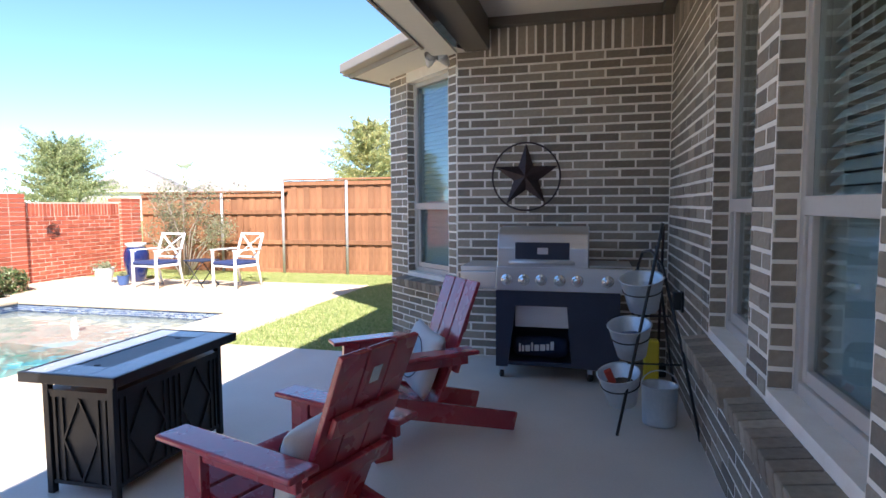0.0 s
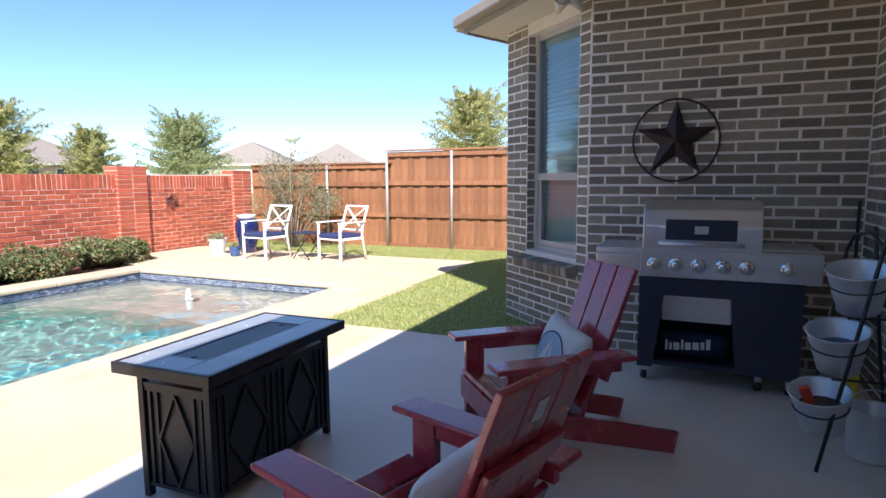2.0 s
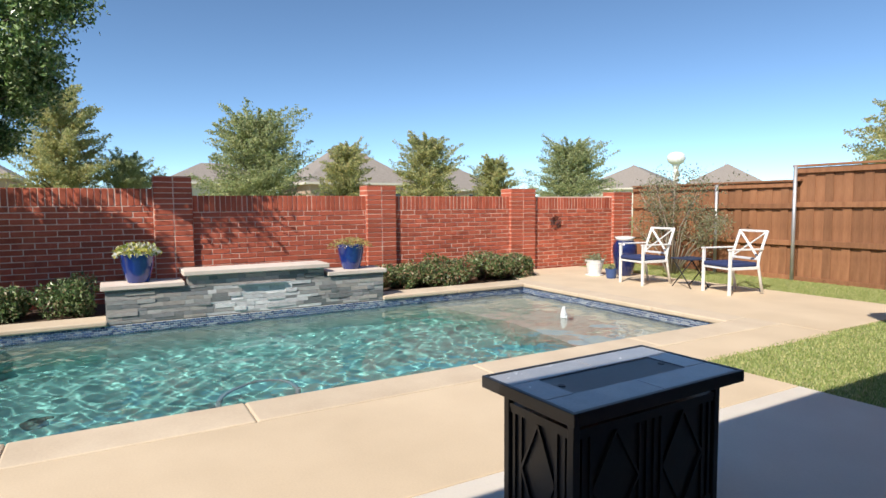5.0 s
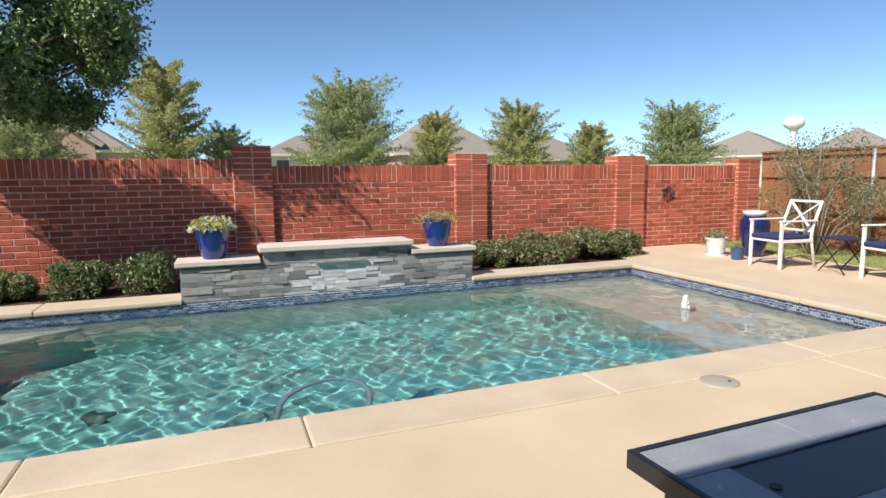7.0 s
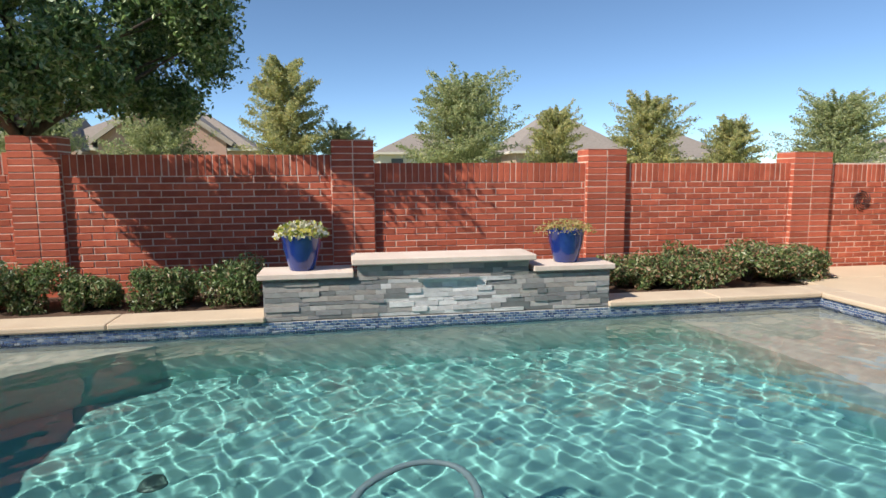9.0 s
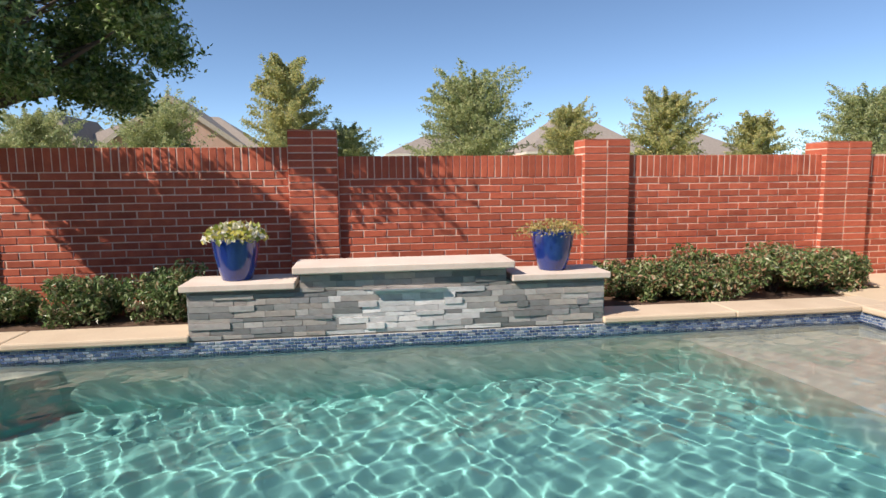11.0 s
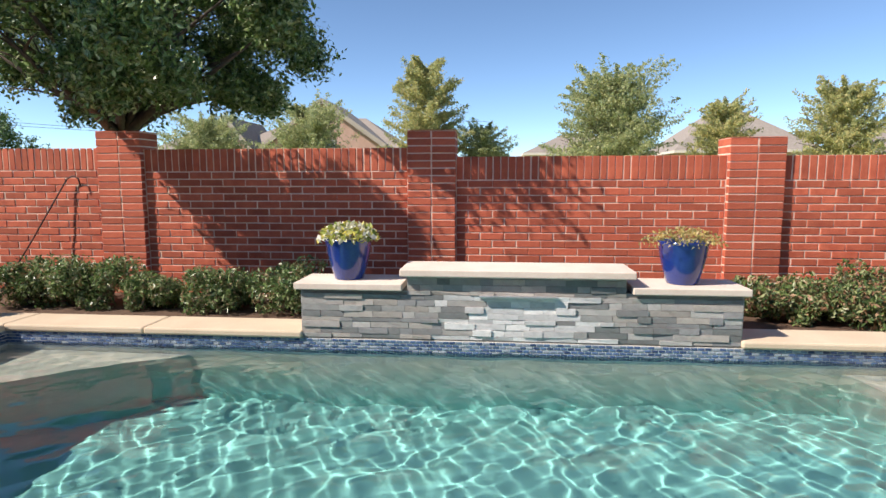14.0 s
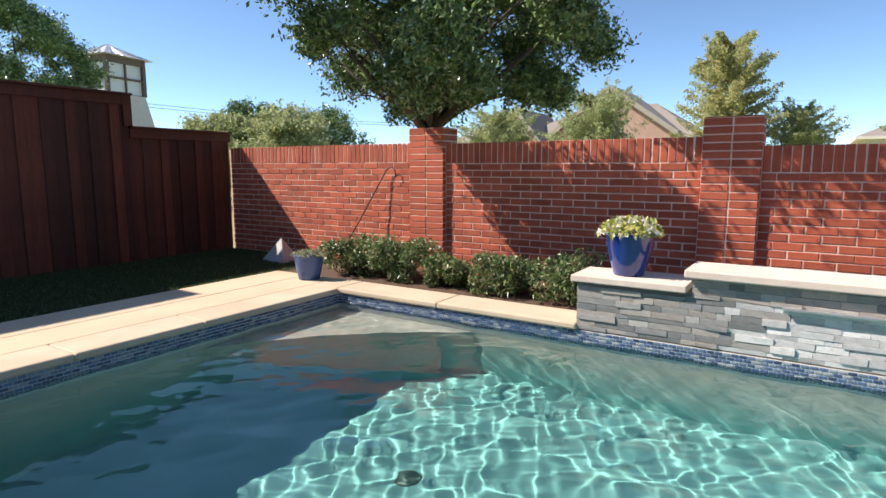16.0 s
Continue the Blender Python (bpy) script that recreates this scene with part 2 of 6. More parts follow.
def coping(name, x0, x1, y0, y1, joints, axis):
    c = structure(new(name), "rounded cast concrete pool coping", "coping")
    ends = [(y0 if axis == 1 else x0), *joints, (y1 if axis == 1 else x1)]
    for e0, e1 in zip(ends, ends[1:]):
        lo, hi = ((x0, e0 + 0.0008, -0.055), (x1, e1 - 0.0008, 0.004)) if axis == 1 else ((e0 + 0.0015, y0, -0.055), (e1 - 0.0015, y1, 0.004))
        b = bmesh.new()
        box(b, lo, hi, bevel=0.016)
        part("coping_stone", b, COPING, c)
    return c

coping("coping_near", PX1 - 0.03, -4.175, PY0 - 0.37, PY1 + 0.34, (0.35, 1.62, 3.4, 5.2), 1)
coping("coping_far_a", -8.62, PX0 + 0.03, PY0 - 0.37, 0.83, (-1.79, -0.53,), 1)
coping("coping_far_b", -8.62, PX0 + 0.03, 4.25, PY1 + 0.34, (5.5, 6.77), 1)
coping("coping_end_a", PX0 + 0.035, PX1 - 0.035, PY0 - 0.37, PY0 + 0.03, (-6.6, -5.6), 0)
coping("coping_end_b", PX0 + 0.035, PX1 - 0.035, PY1 - 0.03, PY1 + 0.34, (-6.9, -5.6), 0)

def pool_depth(x, y):
    """Height of the pool's floor, which slopes gently to the deep end."""
    return -1.25 - 0.25 * max(0.0, min(1.0, (3.0 - y) / 4.0))

bm = bmesh.new()
NX, NY = 20, 44
grid = [[bm.verts.new((PX0 + (PX1 - PX0) * i / NX, PY0 + (PY1 - PY0) * j / NY, pool_depth(PX0 + (PX1 - PX0) * i / NX, PY0 + (PY1 - PY0) * j / NY))) for j in range(NY + 1)] for i in range(NX + 1)]
for i in range(NX):
    for j in range(NY):
        bm.faces.new((grid[i][j], grid[i + 1][j], grid[i + 1][j + 1], grid[i][j + 1]))
for x0, x1, y0, y1 in ((PX0 - 0.25, PX0, PY0 - 0.2, PY1 + 0.2), (PX1, PX1 + 0.25, PY0 - 0.2, PY1 + 0.2), (PX0, PX1, PY0 - 0.25, PY0), (PX0, PX1, PY1, PY1 + 0.25)):
    box(bm, (x0, y0, -1.7), (x1, y1, -0.057))
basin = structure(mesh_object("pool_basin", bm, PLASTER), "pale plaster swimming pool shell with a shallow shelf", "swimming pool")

def pool_ledge(name, outline, top, label):
    """A solid ledge in the pool with a rounded lip, from its outline seen from above."""
    b = bmesh.new()
    lay_ = [[b.verts.new((x, y, z)) for x, y in outline] for z in (-1.6, top - 0.03)]
    n = len(outline)
    cx, cy = sum(p[0] for p in outline) / n, sum(p[1] for p in outline) / n
    lay_.append([b.verts.new((x + (cx - x) * 0.008, y + (cy - y) * 0.008, top - 0.008)) for x, y in outline])
    lay_.append([b.verts.new((x + (cx - x) * 0.022, y + (cy - y) * 0.022, top)) for x, y in outline])
    for q, w in zip(lay_, lay_[1:]):
        for i in range(n):
            b.faces.new((q[i], q[(i + 1) % n], w[(i + 1) % n], w[i]))
    b.faces.new(lay_[-1])
    bmesh.ops.recalc_face_normals(b, faces=b.faces)
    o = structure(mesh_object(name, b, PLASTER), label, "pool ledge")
    o.cycles.is_caustics_receiver = True
    return o
pool_ledge("pool_shelf", [(PX0 + 0.004 + (PX1 - PX0 - 0.008) * i / 30, 4.98 + 0.3 * math.sin((PX1 - PX0) * i / 30 * 0.85)) for i in range(31)] + [(PX1 - 0.004, PY1 - 0.004), (PX0 + 0.004, PY1 - 0.004)], -0.42, "shallow tan plaster tanning shelf under water")
def corner_outline(ax, ay, bow):
    """A corner ledge bounded by a bowed chord between the two pool walls."""
    pts = [(PX0 + 0.004, PY0 + 0.004)]
    for i in range(29):
        t = i / 28
        q = bow * math.sin(math.pi * t)
        pts.append((PX0 + 0.006 + ax * (1 - t) + q * ay / (ax + ay), PY0 + 0.006 + ay * t + q * ax / (ax + ay)))
    return pts
pool_ledge("pool_bench", corner_outline(1.62, 1.66, -0.22), -0.40, "plaster corner bench under water")


# water with small ripples
_wr = random.Random(14)
WAVES = []
for k in range(19):
    wl = 0.10 * 1.14 ** k
    WAVES.append((_wr.uniform(0, math.pi), wl, 0.0130 * wl / (2 * math.pi), _wr.uniform(0, 6.28)))
WAVES = [(math.cos(a) * 2 * math.pi / wl, math.sin(a) * 2 * math.pi / wl, amp, ph, i % 3) for i, (a, wl, amp, ph) in enumerate(WAVES)]
def ripple(x, y):
    """Crossing wavelets of many lengths, bent by slow noise."""
    q = [3.2 * noise.noise(Vector((x * 0.8 + 9 * k, y * 0.8, 3.1 * k))) for k in range(3)]
    return sum(amp * math.sin(x * cx + y * cy + ph + q[k]) for cx, cy, amp, ph, k in WAVES)
bm = bmesh.new()
NX, NY = 220, 510
grid = [[bm.verts.new((PX0 + (PX1 - PX0) * i / NX, PY0 + (PY1 - PY0) * j / NY, WATER + ripple(PX0 + (PX1 - PX0) * i / NX, PY0 + (PY1 - PY0) * j / NY))) for j in range(NY + 1)] for i in range(NX + 1)]
for i in range(NX):
    for j in range(NY):
        bm.faces.new((grid[i][j], grid[i + 1][j], grid[i + 1][j + 1], grid[i][j + 1]))
WATER_MAT = clear("pool_water", (0.86, 0.98, 0.97), 0.0, 1.33)
water = structure(mesh_object("water", bm, WATER_MAT, smooth=True), "clear turquoise rippling pool water", "water")
water.cycles.is_caustics_caster = True
basin.cycles.is_caustics_receiver = True
sun.data.cycles.is_caustics_light = True


# ---- brick walls ----
brick_meshes = {}
def brick_mesh(w, d, h, material):
    """One brick with chamfered front edges, its back at y = 0 and its face at y = -d."""
    key = (round(w, 3), round(d, 3), round(h, 3), material.name)
    if key not in brick_meshes:
        verts, faces = brick_geo(w, d, h)
        me = bpy.data.meshes.new("brick")
        me.from_pydata(verts, [], faces)
        me.materials.append(material)
        brick_meshes[key] = me
    return brick_meshes[key]


def brick_geo(w, d, h, c=0.004):
    x, z = w / 2, h / 2
    v = [(-x, 0, -z), (x, 0, -z), (x, 0, z), (-x, 0, z), (-x, -d + c, -z), (x, -d + c, -z), (x, -d + c, z), (-x, -d + c, z),
         (-x + c, -d, -z + c), (x - c, -d, -z + c), (x - c, -d, z - c), (-x + c, -d, z - c)]
    f = [(0, 1, 5, 4), (1, 2, 6, 5), (2, 3, 7, 6), (3, 0, 4, 7), (4, 5, 9, 8), (5, 6, 10, 9), (6, 7, 11, 10), (7, 4, 8, 11), (8, 9, 10, 11)]
    return v, f


def lay(parent, rects, m, near, mats, rng, proud=0.0055, g=0.0080):
    """Bricks on a face: m maps (u, depth, v) to the world, rects are (u0, u1, v0, v1); those for which near() holds are parts, the rest one mesh."""
    verts, faces = [], []
    count = 0
    for u0, u1, v0, v1 in rects:
        d = proud + rng.uniform(-0.0015, 0.003)
        w, h = u1 - u0 - 2 * g + rng.choice((-0.006, 0, 0, 0.004)), v1 - v0 - 2 * g + rng.choice((-0.002, 0, 0.001))
        if w < 0.02 or h < 0.02:
            continue
        tilt = Matrix.Translation(((u0 + u1) / 2, 0, (v0 + v1) / 2)) @ pose(0, 0, 0, 0, rng.uniform(-0.5, 0.5), 0)
        if count < 300 and near((u0 + u1) / 2, (v0 + v1) / 2):
            ob = new("brick", brick_mesh(round(w, 2), round(d, 3), round(h, 3), mats[0]))
            ob.parent = parent
            ob.matrix_parent_inverse = parent.matrix_world.inverted()
            ob.matrix_basis = m @ tilt
            count += 1
        else:
            v, f = brick_geo(w, d, h)
            k = len(verts)
            verts += [tuple(m @ tilt @ Vector(p)) for p in v]
            faces += [tuple(i + k for i in q) for q in f]
    if verts:
        me = bpy.data.meshes.new("brickwork")
        me.from_pydata(verts, [], faces)
        me.materials.append(mats[1])
        ob = new("brickwork", me)
        ob.parent = parent
        ob.matrix_parent_inverse = parent.matrix_world.inverted()
        tagged(ob, kind="stuff")


def running(u0, u1, v0, v1, length, course, holes=(), offset=0.0):
    """Running-bond rectangles that fill a panel and leave the holes (u0, u1, v0, v1) free."""
    out = []
    n = max(1, round((v1 - v0) / course))
    c = (v1 - v0) / n
    for r in range(n):
        z0, z1 = v0 + r * c, v0 + (r + 1) * c
        cuts = [u0]
        x = u0 + (length / 2 if (r + offset) % 2 else length)
        while x < u1 - 0.03:
            cuts.append(x)
            x += length
        cuts.append(u1)
        spans = list(zip(cuts, cuts[1:]))
        for ha, hb, hc, hd in holes:
            if z1 > hc + 0.02 and z0 < hd - 0.02:
                nxt = []
                for a, b in spans:
                    if b <= ha or a >= hb:
                        nxt.append((a, b))
                    else:
                        if a < ha:
                            nxt.append((a, ha))
                        if b > hb:
                            nxt.append((hb, b))
                spans = nxt
        out += [(a, b, z0, z1) for a, b in spans]
    return out


def soldiers(u0, u1, v0, v1, width=0.0785):
    n = max(1, round((u1 - u0) / width))
    w = (u1 - u0) / n
    return [(u0 + i * w, u0 + (i + 1) * w, v0, v1) for i in range(n)]


def face_matrix(origin, u, n):
    """Maps (along, depth behind the face, up) to the world; n is the face's outward normal."""
    u, n = Vector(u).normalized(), Vector(n).normalized()
    return Matrix.Translation(origin) @ Matrix((( u.x, -n.x, 0, 0), (u.y, -n.y, 0, 0), (u.z, -n.z, 1, 0), (0, 0, 0, 1)))


# ---- red garden wall with piers ----
XW = -9.86
rng = random.Random(7)
garden_wall = structure(mesh_object("wall_garden", boxes(((XW - 0.2, -5.62, -0.3), (XW, 1.45, 1.555)), ((XW - 0.2, 1.45, -0.3), (XW, 10.6, 1.455))), RED_MORTAR), "red brick garden wall with soldier-course top", "wall")
WM = face_matrix((XW, 0, 0), (0, 1, 0), (1, 0, 0))
rects = []
for y0, y1, top in ((-5.6, -2.0, 1.58), (-1.48, 1.45, 1.56), (1.96, 4.675, 1.465), (5.22, 7.68, 1.46), (8.29, 10.46, 1.44)):
    rects += running(y0, y1, -0.2, top - 0.25, 0.254, 0.0785)
    rects += soldiers(y0, y1, top - 0.25, top)
lay(garden_wall, rects, WM, lambda u, v: 2.2 < u < 4.7 or (0.2 < u < 1.45 and v > 0.6), (RED_BRICK, RED_BRICK_FAR), rng, g=0.0060)
for name, y0, y1, top in (("pier_a", -2.0, -1.48, 1.745), ("pier_b", 1.45, 1.962, 1.725), ("pier_c", 4.675, 5.22, 1.63), ("pier_d", 7.676, 8.287, 1.60), ("pier_e", 10.46, 11.02, 1.545)):
    xf = -9.79
    pier = structure(mesh_object(name, boxes(((XW - 0.28, y0 + 0.01, -0.3), (xf - 0.012, y1 - 0.01, top))), RED_MORTAR), "square red brick wall pier", "wall pier")
    n = round((top + 0.2) / 0.0785)
    rr = [(y0 + s * (y1 - y0) / 2, y0 + (s + 1) * (y1 - y0) / 2, -0.2 + i * (top + 0.2) / n, -0.2 + (i + 1) * (top + 0.2) / n) for i in range(n) for s in (0, 1)]
    lay(pier, rr, face_matrix((xf - 0.012, 0, 0), (0, 1, 0), (1, 0, 0)), lambda u, v: True, (RED_BRICK, RED_BRICK_FAR), rng, g=0.0060)
    for sy, yy in ((1, y1), (-1, y0)):
        side = [(-0.35, -0.002, c, d) for a, b, c, d in rr[::2]]
        lay(pier, side, face_matrix((xf, yy - sy * 0.012, 0), (1, 0, 0), (0, sy, 0)), lambda u, v: False, (RED_BRICK, RED_BRICK_FAR), rng, g=0.0060)
    lay(pier, [(xf - 0.35, xf, y0, y1)], Matrix.Translation((0, 0, top)) @ Matrix(((1, 0, 0, 0), (0, 0, 1, 0), (0, -1, 0, 0), (0, 0, 0, 1))), lambda u, v: False, (RED_BRICK, RED_BRICK_FAR), rng, g=0.0060)

# ---- house ----
rng = random.Random(9)
HX, GY, TOP = 0.60, 5.22, 2.95
BA, BB = Vector((-1.20, 5.22, 0)), Vector((-2.13, 6.08, 0))
BU = (BB - BA).normalized()
BN = Vector((-BU.y, BU.x, 0))
if BN.y > 0:
    BN = -BN
BL = (BB - BA).length
COURSE = 0.0765
SILL = 0.66

def wall_with_holes(name, length, top, thick, m, holes, label):
    """A mortar-coloured wall slab in (u, depth, v), with openings right through it."""
    b = bmesh.new()
    us = sorted({0.0, length, *[h[0] for h in holes], *[h[1] for h in holes]})
    for u0, u1 in zip(us, us[1:]):
        mid = (u0 + u1) / 2
        gaps = sorted((h[2], h[3]) for h in holes if h[0] < mid < h[1])
        z = -0.1
        for g0, g1 in gaps:
            box(b, (u0, 0, z), (u1, thick, g0))
            z = g1
        box(b, (u0, 0, z), (u1, thick, top))
    bmesh.ops.transform(b, matrix=m, verts=b.verts)
    return structure(mesh_object(name, b, TAN_MORTAR), label, "wall")

# wall behind the grill
GM = face_matrix((-1.2, GY, 0), (1, 0, 0), (0, -1, 0))
wall_grill = wall_with_holes("wall_grill", 1.8, TOP, 0.2, GM, [], "grey-brown brick house wall with pale mortar")
rects = running(0, 1.8, 0.0, 2.64, 0.254, COURSE) + soldiers(0.3, 1.8, 2.64, 2.93) + running(0, 0.3, 2.64, 2.93, 0.254, COURSE)
lay(wall_grill, rects, GM, lambda u, v: v > 0.3, (TAN_BRICK, TAN_BRICK_FAR), rng, 0.0034)

# angled bay wall with its window
BM = face_matrix(BB, -BU, BN)
BW = (BL - 0.90, BL - 0.14, SILL + 0.02, 2.60)
wall_bay = wall_with_holes("wall_bay", BL, 2.75, 0.2, BM, [BW], "angled brick bay wall with a tall window")
rects = running(0, BL, 0, 0.575, 0.254, COURSE) + running(0, BW[0], 0.575, 2.75, 0.254, COURSE) + running(BW[1], BL, 0.575, 2.75, 0.254, COURSE)
lay(wall_bay, rects, BM, lambda u, v: True, (TAN_BRICK, TAN_BRICK_FAR), rng, 0.0034)
# the bay's next side, running away from the patio
BC, BD = Vector((-1.55, 7.00, 0)), Vector((-0.70, 7.85, 0))
for nm, p, q in (("wall_bay_return", BC, BB), ("wall_bay_back", BD, BC), ("wall_side", BD + Vector((0, 4.2, 0)), BD)):
    d = (q - p).normalized()
    CM = face_matrix(p, d, (d.y, -d.x, 0))
    w_ = wall_with_holes(nm, (q - p).length, 2.75, 0.2, CM, [], "brick house side wall beyond the bay")
    lay(w_, running(0, (q - p).length, 0, 2.75, 0.254, COURSE), CM, lambda u, v: False, (TAN_BRICK, TAN_BRICK_FAR), rng, 0.0034)

# long wall with two windows, along the patio
RM = face_matrix((HX, GY, 0), (0, -1, 0), (-1, 0, 0))
WIN = [(1.74, 2.54, SILL + 0.03, 2.55), (2.82, 3.61, SILL + 0.03, 2.55), (3.89, 4.68, SILL + 0.03, 2.55)]
wall_patio = wall_with_holes("wall_patio", 11.2, TOP, 0.22, RM, WIN, "grey-brown brick house wall with tall windows")
rects = running(0, 11.2, 0, 0.575, 0.254, COURSE) + running(0, WIN[0][0] - 0.18, 0.575, 2.64, 0.254, COURSE, offset=1)
rects += [r for r in running(WIN[0][0] - 0.18, 6.0, 0.575, 2.64, 0.254, COURSE, holes=[(w[0], w[1], 0.5, 2.64) for w in WIN])]
rects += running(6.0, 11.2, 0.575, 2.64, 0.254, COURSE) + soldiers(0, 11.2, 2.64, 2.93)
lay(wall_patio, rects, RM, lambda u, v: 1.0 < u < 4.4, (TAN_BRICK, TAN_BRICK_FAR), rng, 0.0034)

def jambs(parent, origin, u, n, w, rng):
    """Brick returns on both sides of a window opening."""
    u, n = Vector(u).normalized(), Vector(n).normalized()
    for edge, sgn in ((w[0], 1), (w[1], -1)):
        m = face_matrix(Vector(origin) + u * (edge - sgn * 0.004), -n, u * sgn)
        rr = [(-0.006, 0.088, w[2] + (w[3] - w[2]) * i / 24, w[2] + (w[3] - w[2]) * (i + 1) / 24) for i in range(24)]
        lay(parent, rr, m, lambda a, c: True, (TAN_BRICK, TAN_BRICK_FAR), rng, 0.0075)
for w in WIN:
    jambs(wall_patio, (HX, GY, 0), (0, -1, 0), (-1, 0, 0), w, rng)
jambs(wall_bay, BB, -BU, BN, BW, rng)
# house body behind the walls and its roof
structure(mesh_object("wall_back", boxes(((0.85, -5.9, 0), (0.95, 12.0, 2.9))), TRIM), "plain inner house wall", "wall")
GLASS = clear("window_glass", (0.74, 0.88, 0.88), 0.0, 1.55)
SLAT_MAT = surf("blind_slats", (0.78, 0.82, 0.78), (0.86, 0.88, 0.85), 4.0, 0.5, 0.02)
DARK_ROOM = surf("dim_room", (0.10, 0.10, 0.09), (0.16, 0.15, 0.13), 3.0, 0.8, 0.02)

def window(name, m, u0, u1, v0, v1, rail, label):
    """A single-hung vinyl window in an opening, with horizontal blinds close behind the panes."""
    win = structure(new(name), label, "window")
    b = bmesh.new()
    d0, d1 = 0.085, 0.15
    for lo, hi in (((u0, d0, v0), (u0 + 0.045, d1, v1)), ((u1 - 0.045, d0, v0), (u1, d1, v1)), ((u0 + 0.045, d0, v0), (u1 - 0.045, d1, v0 + 0.05)), ((u0 + 0.045, d0, v1 - 0.05), (u1 - 0.045, d1, v1))):
        box(b, lo, hi, bevel=0.004)
    bmesh.ops.transform(b, matrix=m, verts=b.verts)
    part("window_frame", b, VINYL, win)
    b = boxes(((u0 + 0.045, d0 - 0.005, rail - 0.03), (u1 - 0.045, d1 - 0.01, rail + 0.035)), bevel=0.004)
    bmesh.ops.transform(b, matrix=m, verts=b.verts)
    part("meeting_rail", b, VINYL, win)
    b = bmesh.new()
    for lo, hi in (((u0 + 0.047, d0 + 0.012, v0 + 0.052), (u0 + 0.085, d1 - 0.015, rail - 0.032)), ((u1 - 0.085, d0 + 0.012, v0 + 0.052), (u1 - 0.047, d1 - 0.015, rail - 0.032)), ((u0 + 0.087, d0 + 0.012, v0 + 0.052), (u1 - 0.087, d1 - 0.015, v0 + 0.10))):
        box(b, lo, hi, bevel=0.003)
    bmesh.ops.transform(b, matrix=m, verts=b.verts)
    part("sash", b, VINYL, win)
    for nm, z0, z1, dd in (("pane", v0 + 0.08, rail - 0.03, 0.118), ("pane", rail + 0.03, v1 - 0.05, 0.106)):
        b = boxes(((u0 + 0.05, dd, z0), (u1 - 0.05, dd + 0.005, z1)))
        bmesh.ops.transform(b, matrix=m, verts=b.verts)
        part(nm, b, GLASS, win).visible_shadow = False
    blind = part("blind", boxes(((u0 + 0.047, 0.155, v1 - 0.10), (u1 - 0.047, 0.195, v1 - 0.05)), m=m), SLAT_MAT, win, "white horizontal window blind")
    me = bpy.data.meshes.new("slat")
    b = bmesh.new()
    box(b, (u0 + 0.05, -0.025, -0.0012), (u1 - 0.05, 0.025, 0.0012))
    b.to_mesh(me)
    b.free()
    me.materials.append(SLAT_MAT)
    z = v0 + 0.06
    while z < v1 - 0.08:
        s = new("slat", me)
        s.parent = blind
        s.matrix_basis = m @ pose(0, 0.176, z, 48, 0, 0)
        z += 0.043
    return win

def brick_sill(parent, m, u0, u1, top):
    """A rowlock sill of bricks on edge, sloping outwards."""
    n = round((u1 - u0) / 0.082)
    w = (u1 - u0) / n
    for i in range(n):
        ob = new("sill_brick", brick_mesh(round(w - 0.010, 3), 0.255, 0.085, TAN_BRICK))
        ob.parent = parent
        ob.matrix_parent_inverse = parent.matrix_world.inverted()
        ob.matrix_basis = m @ pose(u0 + (i + 0.5) * w, 0.13, top - 0.045, 8, 0, 0)

brick_sill(wall_bay, BM, BL - 0.94, BL - 0.10, SILL)
window("window_1", BM, *BW[:2], BW[2], BW[3], 1.35, "tall single-hung window with closed blinds in the bay")
for i, w in enumerate(WIN):
    brick_sill(wall_patio, RM, w[0] - 0.08, w[1] + 0.08, SILL)
    window("window_%d" % (i + 2), RM, *w, 1.35, "tall single-hung window with white blinds by the patio")
# sheets behind the panes; the unlit rooms' dimness is their dark colour
structure(mesh_object("room_backing", boxes(((0.84, -1.0, 0.4), (0.845, 3.6, 2.7)), ((-1.6, 6.9, 0.4), (-0.2, 6.905, 2.7))), DARK_ROOM), "dark sheets standing in for the dim rooms behind the windows", "room")

# unseen block beyond the fence, added to cast the shadow on deck and pool
structure(mesh_object("wall_unseen_neighbour", boxes(((-4.9, -14.0, -0.2), (-1.6, -7.2, 4.7))), TAN_MORTAR), "plain block for an unseen neighbouring house, added to shade the deck", "wall")
# patio roof: ceiling, beam, soffit, fascia
structure(mesh_object("ceiling", boxes(((-0.9, -1.5, 2.955), (0.85, 5.45, 3.02))), CEILING_PAINT), "painted flat patio ceiling", "ceiling")
structure(mesh_object("beam", boxes(((-1.12, -1.5, 2.70), (-0.90, 5.205, 3.0)), bevel=0.006), BEAM_PAINT), "dark painted patio header beam", "beam")
structure(mesh_object("ceiling_trim", boxes(((-0.9, 5.12, 2.88), (0.6, 5.205, 2.953)), ((0.5, -1.5, 2.88), (0.585, 5.12, 2.953))), BEAM_PAINT), "painted ceiling edge trim", "trim")
structure(mesh_object("soffit", boxes(((-1.335, -1.5, 2.61), (-1.122, 4.9, 2.635))), CEILING_PAINT), "painted eave soffit", "soffit")
structure(mesh_object("fascia", boxes(((-1.36, -1.5, 2.595), (-1.337, 4.66, 2.755)), bevel=0.004), TRIM), "painted eave fascia board", "trim")
b = bmesh.new()
sheet(b, [(-1.37, -1.5, 2.77), (-1.37, 4.72, 2.77), (3.2, 4.72, 5.1), (3.2, -1.5, 5.1)])
sheet(b, [(-1.37, -1.5, 2.75), (3.2, -1.5, 2.75), (3.2, -1.5, 5.1)])
